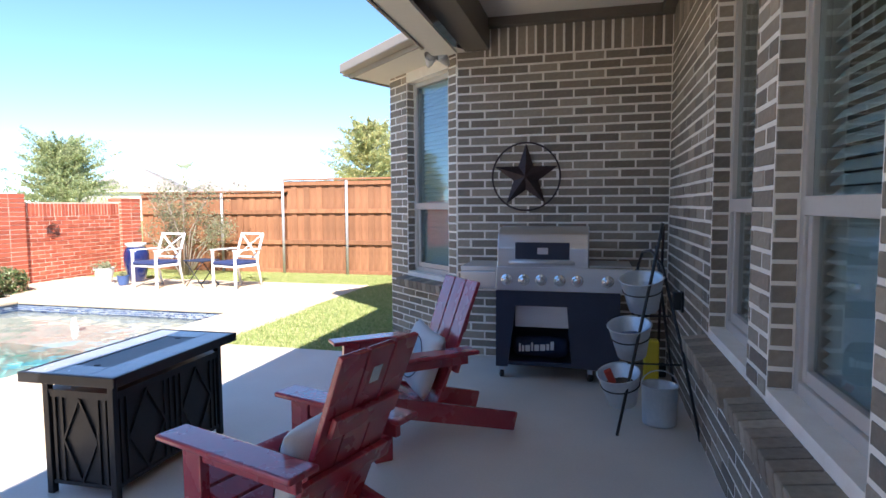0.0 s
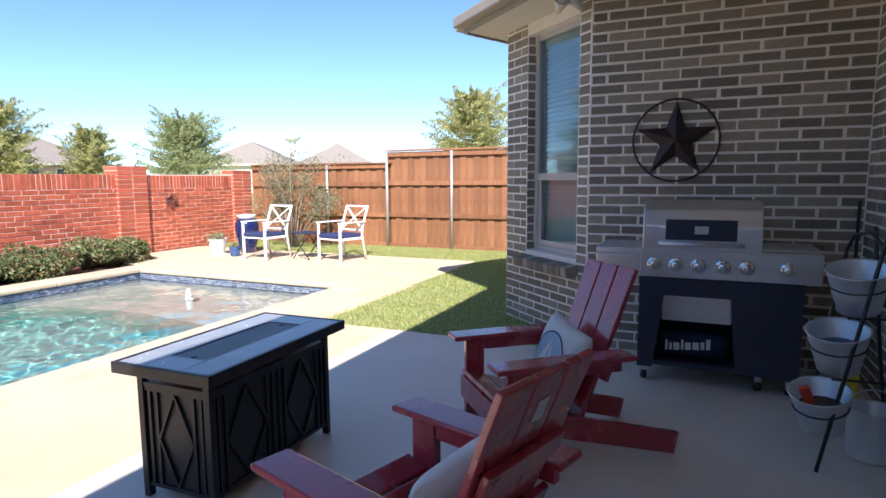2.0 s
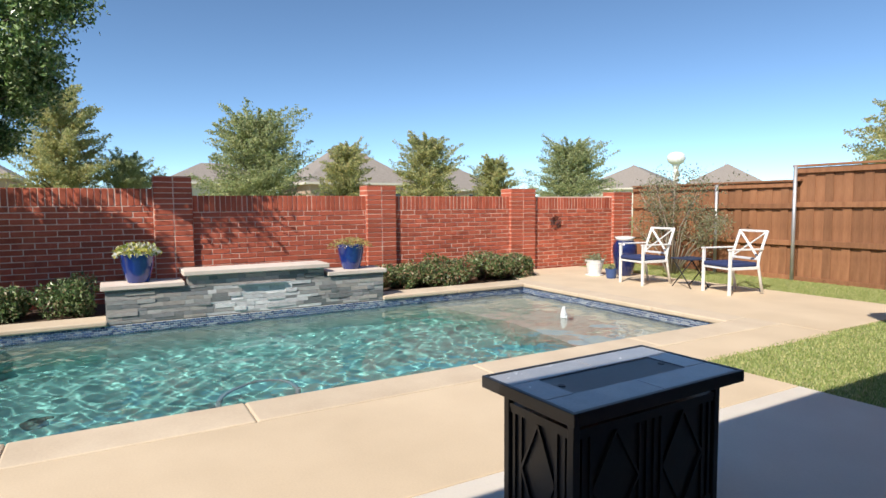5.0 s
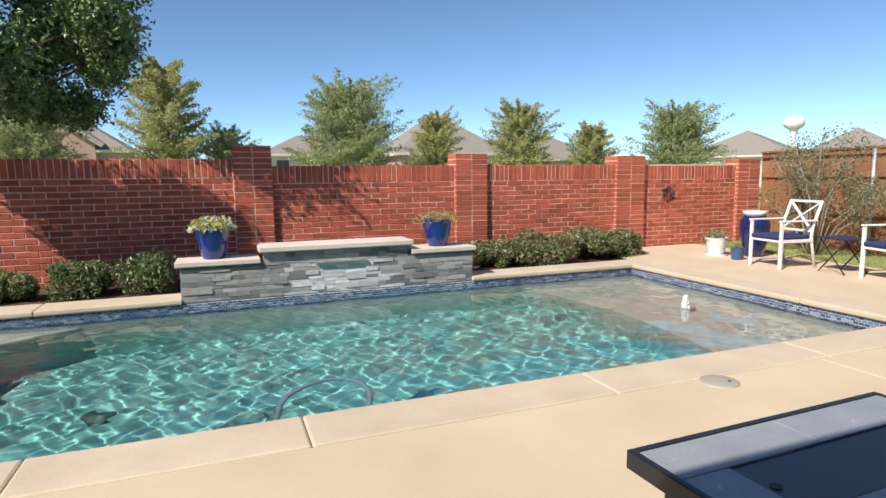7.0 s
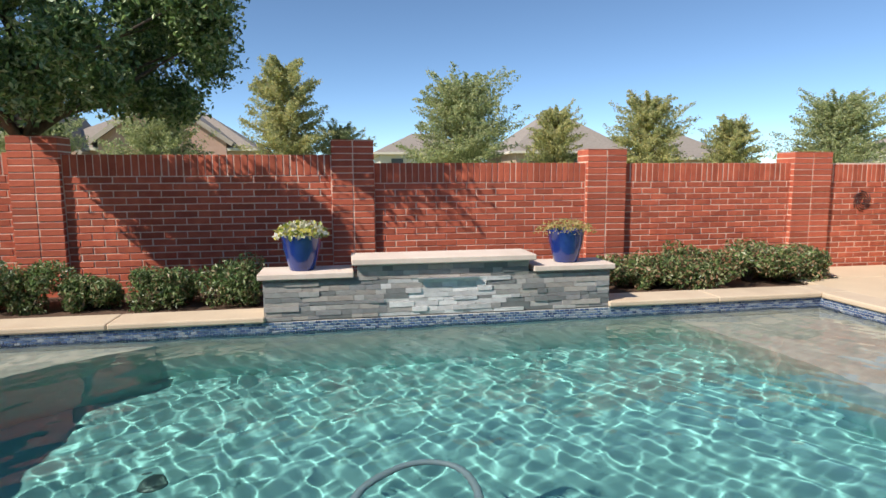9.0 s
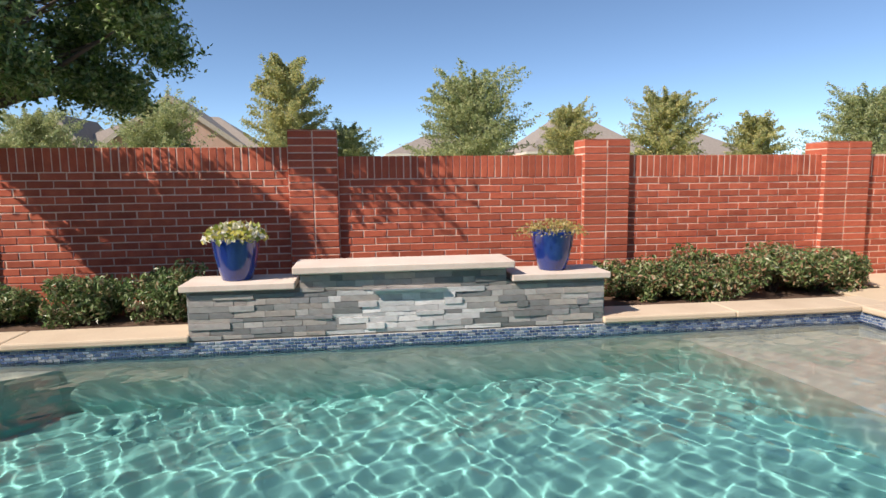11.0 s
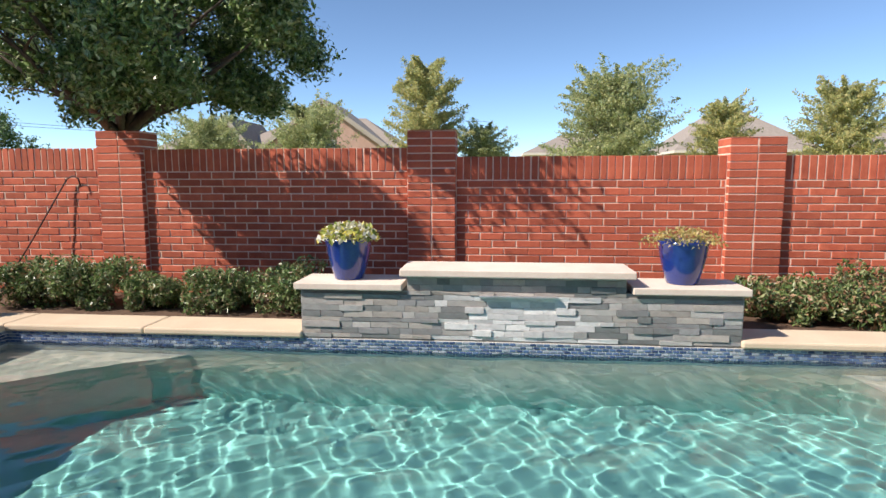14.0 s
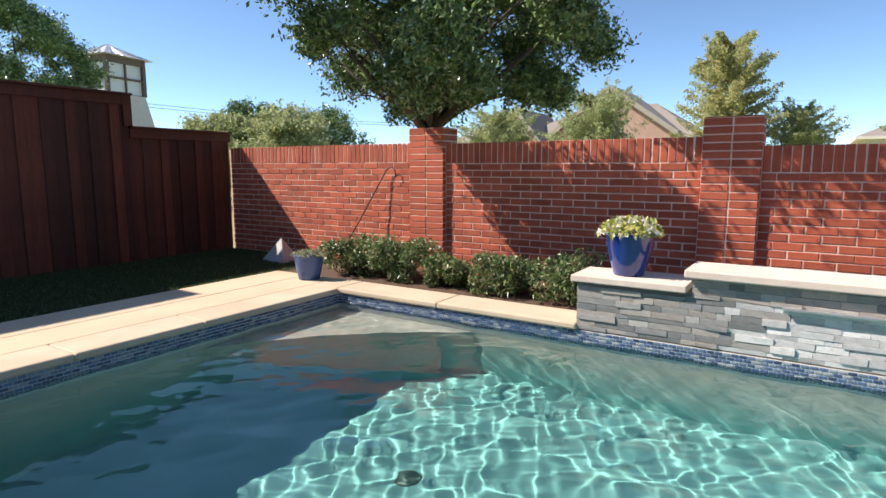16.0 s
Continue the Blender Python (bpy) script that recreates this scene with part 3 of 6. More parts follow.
sheet(b, [(0.2, -6.2, 3.0), (0.2, -1.49, 3.0), (3.2, -1.49, 4.6), (3.2, -6.2, 4.6)])
sheet(b, [(-1.37, 4.715, 2.775), (0.9, 4.715, 3.93), (0.9, 6.2, 4.2), (-1.31, 4.745, 2.835)])
sheet(b, [(-0.85, 4.7, 3.03), (0.95, 4.7, 3.03), (0.95, 5.5, 3.03), (-0.85, 5.5, 3.03)])
structure(mesh_object("roof", b, ROOF), "sloping shingle roof over the patio", "roof")
# bay roof: overhanging eave with soffit and gutter
EO = 0.42
b = bmesh.new()
e1 = [BA + BN * EO - BU * 0.25, BB + BN * EO + BU * 0.10, Vector((-1.90, 7.20, 0)), Vector((-1.10, 8.0, 0)), Vector((-1.10, 12.0, 0))]
i1 = [BA - BU * 0.1 - BN * 0.1, BB - BN * 0.1, BC + Vector((0.15, 0, 0)), BD + Vector((0.15, 0, 0)), BD + Vector((0.15, 4.2, 0))]
for a0, a1, c0, c1 in zip(e1, e1[1:], i1, i1[1:]):
    sheet(b, [a0 + Vector((0, 0, 2.70)), a1 + Vector((0, 0, 2.70)), c1 + Vector((0, 0, 2.70)), c0 + Vector((0, 0, 2.70))])
structure(mesh_object("soffit_bay", b, CEILING_PAINT), "painted soffit of the bay eave", "soffit")
b = bmesh.new()
for a0, a1 in zip(e1, e1[1:]):
    d = (a1 - a0).normalized()
    n = Vector((-d.y, d.x, 0))
    m = Matrix.Translation(a0) @ Matrix(((d.x, n.x, 0, 0), (d.y, n.y, 0, 0), (0, 0, 1, 0), (0, 0, 0, 1)))
    L0 = (a1 - a0).length
    box(b, (0, -0.02, 2.68), (L0, 0.0, 2.80), m, 0.003)
    box(b, (0, 0.002, 2.72), (L0, 0.11, 2.815), m, 0.012)
structure(mesh_object("gutter_bay", b, TRIM), "painted rain gutter and fascia of the bay", "gutter")
b = bmesh.new()
apex = [Vector((0.9, 6.2, 4.2)), Vector((0.9, 6.6, 4.2)), Vector((0.9, 7.6, 4.2)), Vector((0.9, 8.8, 4.2)), Vector((0.9, 12.0, 4.2))]
for a0, a1, c0, c1 in zip(e1, e1[1:], apex, apex[1:]):
    sheet(b, [a0 + Vector((0, 0, 2.83)), a1 + Vector((0, 0, 2.83)), c1, c0])
structure(mesh_object("roof_bay", b, ROOF), "sloping shingle roof over the bay", "roof")

# ---- cedar fence beyond the lawn ----
rng = random.Random(3)
def fence(name, length, tops, m, mat, label, rails=True, base=-0.03, seed=1):
    """Upright overlapping boards with rails and galvanised posts on the side that is seen."""
    f = structure(new(name), label, "fence")
    meshes = {}
    for u0, u1, top in tops:
        u = u0
        k = 0
        while u < u1 - 0.02:
            w = min(0.139, u1 - u)
            h = round(top - base - 0.02, 2)
            key = (round(w, 2), h, k % 2)
            if key not in meshes:
                b = boxes(((-0.035, 0, 0), (w + 0.035, 0.010, h))) if k % 2 == 0 else boxes(((0.006, 0, 0), (w - 0.006, 0.011, h)), bevel=0.002)
                me = bpy.data.meshes.new("board")
                b.to_mesh(me)
                b.free()
                me.materials.append(mat)
                meshes[key] = me
            o = new("board", meshes[key])
            o.parent = f
            o.matrix_basis = m @ pose(u, rng.uniform(-0.012, -0.003) if k % 2 else 0.013, base + 0.02, 0, rng.uniform(-0.15, 0.15), 0)
            u += 0.139
            k += 1
    return f

FM = face_matrix((0, 10.86, 0), (1, 0, 0), (0, -1, 0))
fence_e = fence("fence_cedar", 0, [(-9.6, -6.12, 1.64), (-6.12, 1.4, 1.87)], FM, CEDAR, "reddish-brown cedar board fence with rails and steel posts")
def fence_rail(u0, u1, z, h=0.085):
    b = boxes(((u0, -0.042, z - h / 2), (u1, -0.002, z + h / 2)), bevel=0.004)
    bmesh.ops.transform(b, matrix=FM, verts=b.verts)
    part("rail", b, CEDAR, fence_e)
for u0, u1, zs in ((-9.6, -7.56, (1.60, 1.24, 0.62, 0.03)), (-7.56, -6.13, (1.60, 1.24, 0.62, 0.03)), (-6.12, -4.73, (1.82, 1.26, 0.63, 0.02)), (-4.72, -3.33, (1.82, 1.26, 0.63, 0.02)), (-3.32, 1.4, (1.82, 1.26, 0.63, 0.02))):
    for z in zs:
        fence_rail(u0, u1, z)
for u0, u1, z in ((-9.6, -6.05, 1.665), (-6.18, 1.4, 1.90)):
    b = boxes(((u0, -0.07, z - 0.02), (u1, 0.04, z + 0.015)), bevel=0.004)
    bmesh.ops.transform(b, matrix=FM, verts=b.verts)
    part("cap_board", b, CEDAR, fence_e)
for u, top in ((-7.56, 1.64), (-6.13, 1.9), (-4.73, 1.87), (-3.33, 1.87)):
    b = bmesh.new()
    tube(b, [(u, -0.075, -0.06), (u, -0.075, top)], 0.03, 12)
    bmesh.ops.transform(b, matrix=FM, verts=b.verts)
    part("steel_post", b, GALV, fence_e, "grey galvanised steel post", True)

SM = face_matrix((0, -5.62, 0), (-1, 0, 0), (0, 1, 0))
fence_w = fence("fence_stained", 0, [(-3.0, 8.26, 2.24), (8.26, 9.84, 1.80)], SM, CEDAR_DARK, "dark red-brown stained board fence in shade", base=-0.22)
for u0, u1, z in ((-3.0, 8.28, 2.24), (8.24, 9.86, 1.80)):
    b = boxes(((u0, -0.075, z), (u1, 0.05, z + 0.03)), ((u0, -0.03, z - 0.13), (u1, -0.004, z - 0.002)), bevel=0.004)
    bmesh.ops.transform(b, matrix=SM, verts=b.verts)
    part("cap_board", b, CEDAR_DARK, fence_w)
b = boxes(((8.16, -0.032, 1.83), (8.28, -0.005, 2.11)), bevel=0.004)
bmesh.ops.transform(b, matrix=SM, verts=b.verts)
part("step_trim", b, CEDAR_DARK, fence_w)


def leafy(name, colours, gain=1.6, glow=0.5, rough=0.5):
    """Thin leaves that let some light through, each in a colour of its own."""
    m = palette(name, [tuple(min(0.9, c * gain) for c in q) for q in colours], rough, True, 0)
    nt = m.node_tree
    p, out = nt.nodes["Principled BSDF"], nt.nodes["Material Output"]
    tr, mx = nt.nodes.new("ShaderNodeBsdfTranslucent"), nt.nodes.new("ShaderNodeMixShader")
    nt.links.new(p.inputs["Base Color"].links[0].from_socket, tr.inputs["Color"])
    mx.inputs["Fac"].default_value = glow
    nt.links.new(p.outputs["BSDF"], mx.inputs[1])
    nt.links.new(tr.outputs["BSDF"], mx.inputs[2])
    nt.links.new(mx.outputs["Shader"], out.inputs["Surface"])
    return m


STEEL = surf("brushed_steel", (0.62, 0.63, 0.65), (0.76, 0.77, 0.79), 3.0, 0.34, 0.03, metal=0.85, fine=60, stretch=(0.3, 6, 6))
CHROME = surf("bright_chrome", (0.78, 0.79, 0.80), (0.86, 0.87, 0.88), 6.0, 0.14, 0.01, metal=1.0)
DARK_STEEL = surf("dark_enamel", (0.022, 0.027, 0.048), (0.036, 0.042, 0.068), 4.0, 0.36, 0.03)
BLACK_METAL = surf("black_powder_coat", (0.012, 0.012, 0.013), (0.025, 0.025, 0.026), 12.0, 0.42, 0.06)
GREY_TILE = surf("slate_tile_top", (0.27, 0.28, 0.30), (0.36, 0.37, 0.39), 6.0, 0.24, 0.04, fine=90)
GUNMETAL = surf("gunmetal_lid", (0.06, 0.07, 0.08), (0.09, 0.10, 0.11), 6.0, 0.42, 0.03)
CHAIR_RED = surf("red_painted_lumber", (0.33, 0.024, 0.040), (0.41, 0.040, 0.058), 5.0, 0.27, 0.05, fine=50, coat=0.7)
ZINC = surf("zinc_bucket", (0.56, 0.62, 0.66), (0.74, 0.78, 0.81), 7.0, 0.40, 0.06, metal=0.5)
RUST_BROWN = surf("aged_bronze", (0.035, 0.022, 0.022), (0.075, 0.048, 0.045), 8.0, 0.5, 0.1, metal=0.4)
CANVAS = surf("white_canvas", (0.70, 0.69, 0.66), (0.80, 0.79, 0.76), 8.0, 0.9, 0.12, fine=160)
PALE_BLUE = surf("pale_blue_print", (0.34, 0.47, 0.56), (0.42, 0.55, 0.63), 8.0, 0.9, 0.08, fine=160)
NAVY = surf("navy_fabric", (0.018, 0.030, 0.10), (0.034, 0.052, 0.15), 8.0, 0.85, 0.12, fine=160)
NAVY_PRINT = surf("navy_print", (0.015, 0.025, 0.06), (0.03, 0.04, 0.08), 8.0, 0.9, 0.08)
COBALT = surf("cobalt_glaze", (0.008, 0.025, 0.16), (0.016, 0.045, 0.24), 5.0, 0.12, 0.03, coat=0.6)
NAVY_GLAZE = surf("navy_glaze", (0.008, 0.014, 0.075), (0.014, 0.026, 0.12), 5.0, 0.15, 0.03, coat=0.6)
SLATE_BLUE = surf("slate_blue_glaze", (0.040, 0.085, 0.22), (0.065, 0.12, 0.30), 5.0, 0.3, 0.05)
PLASTIC_BLACK = surf("black_plastic", (0.012, 0.012, 0.012), (0.022, 0.022, 0.022), 8.0, 0.5, 0.05)
RED_PLASTIC = surf("red_plastic", (0.62, 0.06, 0.03), (0.70, 0.09, 0.05), 8.0, 0.4, 0.02)
YELLOW_PLASTIC = surf("yellow_plastic", (0.62, 0.46, 0.02), (0.70, 0.53, 0.04), 8.0, 0.45, 0.02)
STONE = palette("ledger_stone", ((0.24, 0.245, 0.245), (0.34, 0.34, 0.33), (0.41, 0.39, 0.37), (0.19, 0.205, 0.205), (0.45, 0.42, 0.385), (0.29, 0.295, 0.30), (0.38, 0.35, 0.32), (0.50, 0.49, 0.47)), 0.7, False, 0.5, 14)
STONE_CORE = surf("stone_joint", (0.20, 0.20, 0.19), (0.28, 0.28, 0.27), 12.0, 0.9, 0.2)
STONE_PALE = palette("limescaled_stone", ((0.68, 0.68, 0.68), (0.78, 0.78, 0.77), (0.60, 0.60, 0.60), (0.85, 0.85, 0.84)), 0.75, False, 0.5, 14)
TILE = palette("mosaic_tile", ((0.07, 0.12, 0.23), (0.11, 0.18, 0.33), (0.23, 0.30, 0.41), (0.05, 0.08, 0.17), (0.34, 0.39, 0.45), (0.16, 0.22, 0.32), (0.09, 0.14, 0.28)), 0.18, False, 0.05, 30)
TILE_FAR = palette("mosaic_tile_joined", ((0.07, 0.12, 0.23), (0.11, 0.18, 0.33), (0.23, 0.30, 0.41), (0.05, 0.08, 0.17), (0.34, 0.39, 0.45), (0.16, 0.22, 0.32), (0.09, 0.14, 0.28)), 0.18, True, 0.05, 30)
GROUT = surf("tile_grout", (0.60, 0.61, 0.60), (0.70, 0.71, 0.70), 12.0, 0.9, 0.1)
LEAF_OAK = leafy("oak_leaves", ((0.045, 0.085, 0.022), (0.070, 0.115, 0.030), (0.10, 0.15, 0.045), (0.035, 0.065, 0.020), (0.17, 0.21, 0.10)), 2.3, 0.05, 0.30)
LEAF_OLIVE = leafy("olive_leaves", ((0.19, 0.205, 0.10), (0.23, 0.24, 0.125), (0.15, 0.175, 0.08), (0.27, 0.265, 0.145), (0.12, 0.15, 0.07)), 2.6)
LEAF_YELLOW = leafy("autumn_leaves", ((0.24, 0.23, 0.105), (0.19, 0.20, 0.09), (0.29, 0.255, 0.12), (0.15, 0.17, 0.075)), 2.7)
LEAF_SHRUB = leafy("shrub_leaves", ((0.040, 0.068, 0.022), (0.060, 0.095, 0.030), (0.085, 0.12, 0.04), (0.12, 0.14, 0.06), (0.20, 0.13, 0.08), (0.035, 0.06, 0.022), (0.17, 0.19, 0.10), (0.15, 0.085, 0.05), (0.03, 0.05, 0.02)), 2.7, 0.35, 0.38)
LEAF_SHRUB_GREEN = leafy("green_shrub_leaves", ((0.035, 0.065, 0.022), (0.055, 0.095, 0.030), (0.08, 0.125, 0.04), (0.11, 0.15, 0.06), (0.03, 0.055, 0.02), (0.16, 0.19, 0.10), (0.14, 0.11, 0.06)), 2.5, 0.3, 0.32)
LEAF_GREY = leafy("grey_green_leaves", ((0.18, 0.20, 0.11), (0.24, 0.25, 0.15), (0.15, 0.17, 0.09), (0.29, 0.27, 0.17)), 1.8)
PETAL = leafy("petals", ((0.70, 0.69, 0.58), (0.70, 0.70, 0.66), (0.70, 0.68, 0.50), (0.58, 0.52, 0.12), (0.30, 0.36, 0.08), (0.48, 0.46, 0.12), (0.22, 0.28, 0.06)), 1.3, 0.35)
PETAL_DRY = leafy("dry_petals", ((0.52, 0.42, 0.14), (0.62, 0.52, 0.20), (0.38, 0.34, 0.11), (0.46, 0.36, 0.14), (0.60, 0.50, 0.26)), 1.25)
GRASS_MAT = leafy("grass_blades", ((0.20, 0.25, 0.08), (0.26, 0.30, 0.115), (0.34, 0.35, 0.16), (0.16, 0.21, 0.065), (0.40, 0.38, 0.20)), 2.1)

# grass of the fence strip, with the fence's shade put into its darker colours
SHADED_GRASS_MAT = leafy("shaded_grass_blades", ((0.05, 0.085, 0.035), (0.075, 0.11, 0.045), (0.10, 0.13, 0.06), (0.04, 0.07, 0.03)), 1.4)


# ---- pool details ----
rng = random.Random(21)
# stacked-stone spillway wall with limestone caps and a steel lip
spill = thing("spillway_wall", (-8.4, 2.54, 0), "grey stacked-stone spillway wall with pale limestone caps", "water feature")
inv = spill.matrix_world.inverted()
def spill_part(name, b, mat, label="", smooth=False):
    bmesh.ops.transform(b, matrix=inv, verts=b.verts)
    return part(name, b, mat, spill, label, smooth)
spill_part("core", boxes(((-8.62, 0.84, -0.5), (-8.245, 4.24, 0.345)), ((-8.62, 1.70, 0.33), (-8.245, 3.38, 0.462))), STONE_CORE)
spill_part("cap", boxes(((-8.67, 0.775, 0.347), (-8.195, 1.655, 0.402)), bevel=0.008), LIMESTONE, "pale limestone side cap")
spill_part("cap", boxes(((-8.67, 3.435, 0.347), (-8.195, 4.30, 0.402)), bevel=0.008), LIMESTONE, "pale limestone side cap")
spill_part("cap", boxes(((-8.655, 1.64, 0.466), (-8.17, 3.45, 0.525)), bevel=0.009), LIMESTONE, "long pale limestone top cap")
spill_part("spout_lip", boxes(((-8.3, 2.27, 0.303), (-8.185, 2.87, 0.320)), ((-8.3, 2.27, 0.27), (-8.235, 2.87, 0.303)), bevel=0.003), STEEL, "flat metal waterfall lip")
stone_meshes = {}
def pale(y, z):
    """Stones under the waterfall lip are white with lime scale."""
    return z < 0.30 and 1.95 < y < 3.25 and rng.random() < 1.25 - 0.9 * abs(y - 2.57) / 0.6
def stone_piece(y0, y1, z0, z1, proud, x=-8.245):
    key = (round(y1 - y0, 2), round(z1 - z0, 3), round(proud, 2), pale((y0 + y1) / 2, z0))
    if key not in stone_meshes:
        b = bmesh.new()
        L0, h, p, white = key
        box(b, (-0.004, -L0 / 2 + 0.001, -h / 2 + 0.001), (p, L0 / 2 - 0.001, h / 2 - 0.001))
        for v in b.verts:
            if v.co.x > 0:
                v.co += Vector((rng.uniform(-0.004, 0.004), rng.uniform(-0.0015, 0.0015), rng.uniform(-0.0015, 0.0015)))
        me = bpy.data.meshes.new("stone")
        b.to_mesh(me)
        b.free()
        me.materials.append(STONE_PALE if white else STONE)
        stone_meshes[key] = me
    o = new("stone", stone_meshes[key])
    o.parent = spill
    o.matrix_parent_inverse = inv
    o.matrix_basis = pose(x, (y0 + y1) / 2, (z0 + z1) / 2)
    return o
z = -0.045
while z < 0.45:
    h = rng.choice((0.034, 0.041, 0.050))
    z1 = min(z + h, 0.462)
    a, c = (0.83, 4.25) if z1 < 0.347 else (1.69, 3.39)
    if z < 0.347 < z1:
        z1 = 0.347
    y = a
    while y < c - 0.01:
        L0 = rng.choice((0.10, 0.15, 0.19, 0.24, 0.31))
        y1 = min(y + L0, c)
        if c - y1 < 0.07:
            y1 = c
        if z1 - z > 0.012:
            stone_piece(y, y1, z, z1, rng.choice((0.0115, 0.013, 0.0145, 0.016)))
        y = y1
    z = z1
for ys, sgn in ((0.84, -1), (4.24, 1)):
    z = -0.045
    while z < 0.34:
        h = rng.choice((0.034, 0.041, 0.050))
        z1 = min(z + h, 0.347)
        for x0, x1 in ((-8.62, -8.44), (-8.44, -8.24)):
            b = boxes(((x0 + 0.001, min(ys, ys + sgn * 0.02), z + 0.001), (x1 - 0.001, max(ys, ys + sgn * 0.02), z1 - 0.001)))
            spill_part("stone", b, STONE)
        z = z1

# mosaic waterline tiles round the pool
mosaic = structure(mesh_object("waterline_band", boxes(((PX0 - 0.012, PY0, -0.30), (PX0 + 0.001, PY1, -0.058)), ((PX1 - 0.001, PY0, -0.30), (PX1 + 0.012, PY1, -0.058)), ((PX0 + 0.001, PY0 - 0.012, -0.30), (PX1 - 0.001, PY0 + 0.001, -0.058)), ((PX0 + 0.001, PY1 - 0.001, -0.30), (PX1 - 0.001, PY1 + 0.012, -0.058))), GROUT), "band of blue glass mosaic waterline tiles", "tile band")
def tiles(u0, u1, m, near):
    rects = []
    for r in range(7):
        z0 = -0.058 - (r + 1) * 0.0262
        u = u0 - (0.026 if r % 2 else 0)
        while u < u1:
            rects.append((max(u, u0), min(u + 0.053, u1), z0, z0 + 0.0262))
            u += 0.053
    verts, faces, n = [], [], 0
    for a, c, z0, z1 in rects:
        if c - a < 0.012:
            continue
        w, h = c - a - 0.006, z1 - z0 - 0.006
        pm = m @ Matrix.Translation(((a + c) / 2, 0, (z0 + z1) / 2))
        if n < 290 and near((a + c) / 2) and z0 > -0.17:
            o = new("tile", brick_mesh(round(w, 3), 0.004, round(h, 3), TILE))
            o.parent = mosaic
            o.matrix_basis = pm
            n += 1
        else:
            v, f = brick_geo(w, 0.004, h, 0.001)
            k = len(verts)
            verts += [tuple(pm @ Vector(p)) for p in v]
            faces += [tuple(i + k for i in q) for q in f]
    me = bpy.data.meshes.new("tilework")
    me.from_pydata(verts, [], faces)
    me.materials.append(TILE_FAR)
    o = new("tilework", me)
    o.parent = mosaic
    tagged(o, kind="stuff")
tiles(PY0, PY1, face_matrix((PX0 + 0.002, 0, 0), (0, 1, 0), (1, 0, 0)), lambda u: 0.9 < u < 4.2)
tiles(PX0, PX1, face_matrix((0, PY0 + 0.002, 0), (1, 0, 0), (0, 1, 0)), lambda u: False)
tiles(-PX1, -PX0, face_matrix((0, PY1 - 0.002, 0), (-1, 0, 0), (0, -1, 0)), lambda u: False)
tiles(-PY1, -PY0, face_matrix((PX1 - 0.002, 0, 0), (0, -1, 0), (-1, 0, 0)), lambda u: False)

# bubbler jet on the shelf, made of a froth of drops
b = bmesh.new()
for i in range(160):
    h = rng.random() ** 1.5 * 0.17
    r = 0.018 + 0.05 * (1 - h / 0.17) * rng.random()
    a = rng.uniform(0, 6.28)
    bmesh.ops.create_icosphere(b, subdivisions=1, radius=rng.uniform(0.006, 0.016), matrix=Matrix.Translation((r * math.cos(a), r * math.sin(a), h)))
tube(b, [(0, 0, -0.02), (0.002, 0, 0.08), (0, 0.003, 0.15)], [0.05, 0.03, 0.015], 12)
FROTH = surf("water_froth", (0.80, 0.84, 0.86), (0.90, 0.92, 0.93), 30.0, 0.25, 0.2)
jet = mesh_object("bubbler_fountain", b, FROTH, smooth=True)
jet.location = (-6.25, 5.88, WATER)
jet.scale = (0.75, 0.75, 0.8)
tagged(jet, "white frothing bubbler jet on the shallow shelf", "fountain")

# cleaner hose lying in the water, drain cover on the floor, lid in the deck
b = bmesh.new()
hose = [(-4.62, 1.50, -0.62), (-4.75, 1.50, -0.42), (-4.95, 1.51, -0.26), (-5.3, 1.59, -0.20), (-5.48, 1.78, -0.18), (-5.52, 1.95, -0.175), (-5.44, 2.10, -0.18), (-5.22, 2.15, -0.20), (-4.95, 2.08, -0.27), (-4.7, 2.05, -0.6)]
fine = []
for i in range(len(hose) - 1):
    p0, p1, p2, p3 = [Vector(hose[max(0, min(len(hose) - 1, i + k))]) for k in (-1, 0, 1, 2)]
    for k in range(8):
        t = k / 8
        fine.append(0.5 * (2 * p1 + (p2 - p0) * t + (2 * p0 - 5 * p1 + 4 * p2 - p3) * t * t + (3 * p1 - p0 - 3 * p2 + p3) * t ** 3))
tube(b, fine, [0.021 + 0.003 * (i % 2) for i in range(len(fine))], 10)
HOSE = surf("grey_hose", (0.24, 0.31, 0.34), (0.33, 0.41, 0.44), 8.0, 0.5, 0.1)
hose_ob = mesh_object("pool_hose", b, HOSE, smooth=True)
hose_ob.cycles.is_caustics_receiver = True
tagged(hose_ob, "grey ribbed pool cleaner hose curling in the water", "hose")
b = bmesh.new()
lathe(b, [(0.105, 0.0), (0.105, 0.012), (0.08, 0.024), (0.001, 0.027)], 24)
DRAIN = surf("drain_plastic", (0.06, 0.12, 0.115), (0.09, 0.16, 0.15), 8.0, 0.5, 0.05)
o = mesh_object("drain_cover", b, DRAIN, smooth=True)
o.location = (-6.62, 0.28, pool_depth(-6.62, 0.28))
o.cycles.is_caustics_receiver = True
tagged(o, "round dark drain cover on the pool floor", "drain cover")
b = bmesh.new()
lathe(b, [(0.115, -0.02), (0.115, 0.006), (0.108, 0.009), (0.03, 0.009), (0.001, 0.009)], 32)
o = thing("skimmer_lid", (-4.09, 4.09, 0.0), "round grey skimmer lid set in the deck", "lid")
LID = surf("lid_plastic", (0.40, 0.36, 0.30), (0.46, 0.42, 0.35), 10.0, 0.5, 0.04)
part("cover", b, LID, o, smooth=True)
b = bmesh.new()
lathe(b, [(0.011, 0.0), (0.011, 0.0105), (0.001, 0.0105)], 12, Matrix.Translation((0.03, 0.05, 0)))
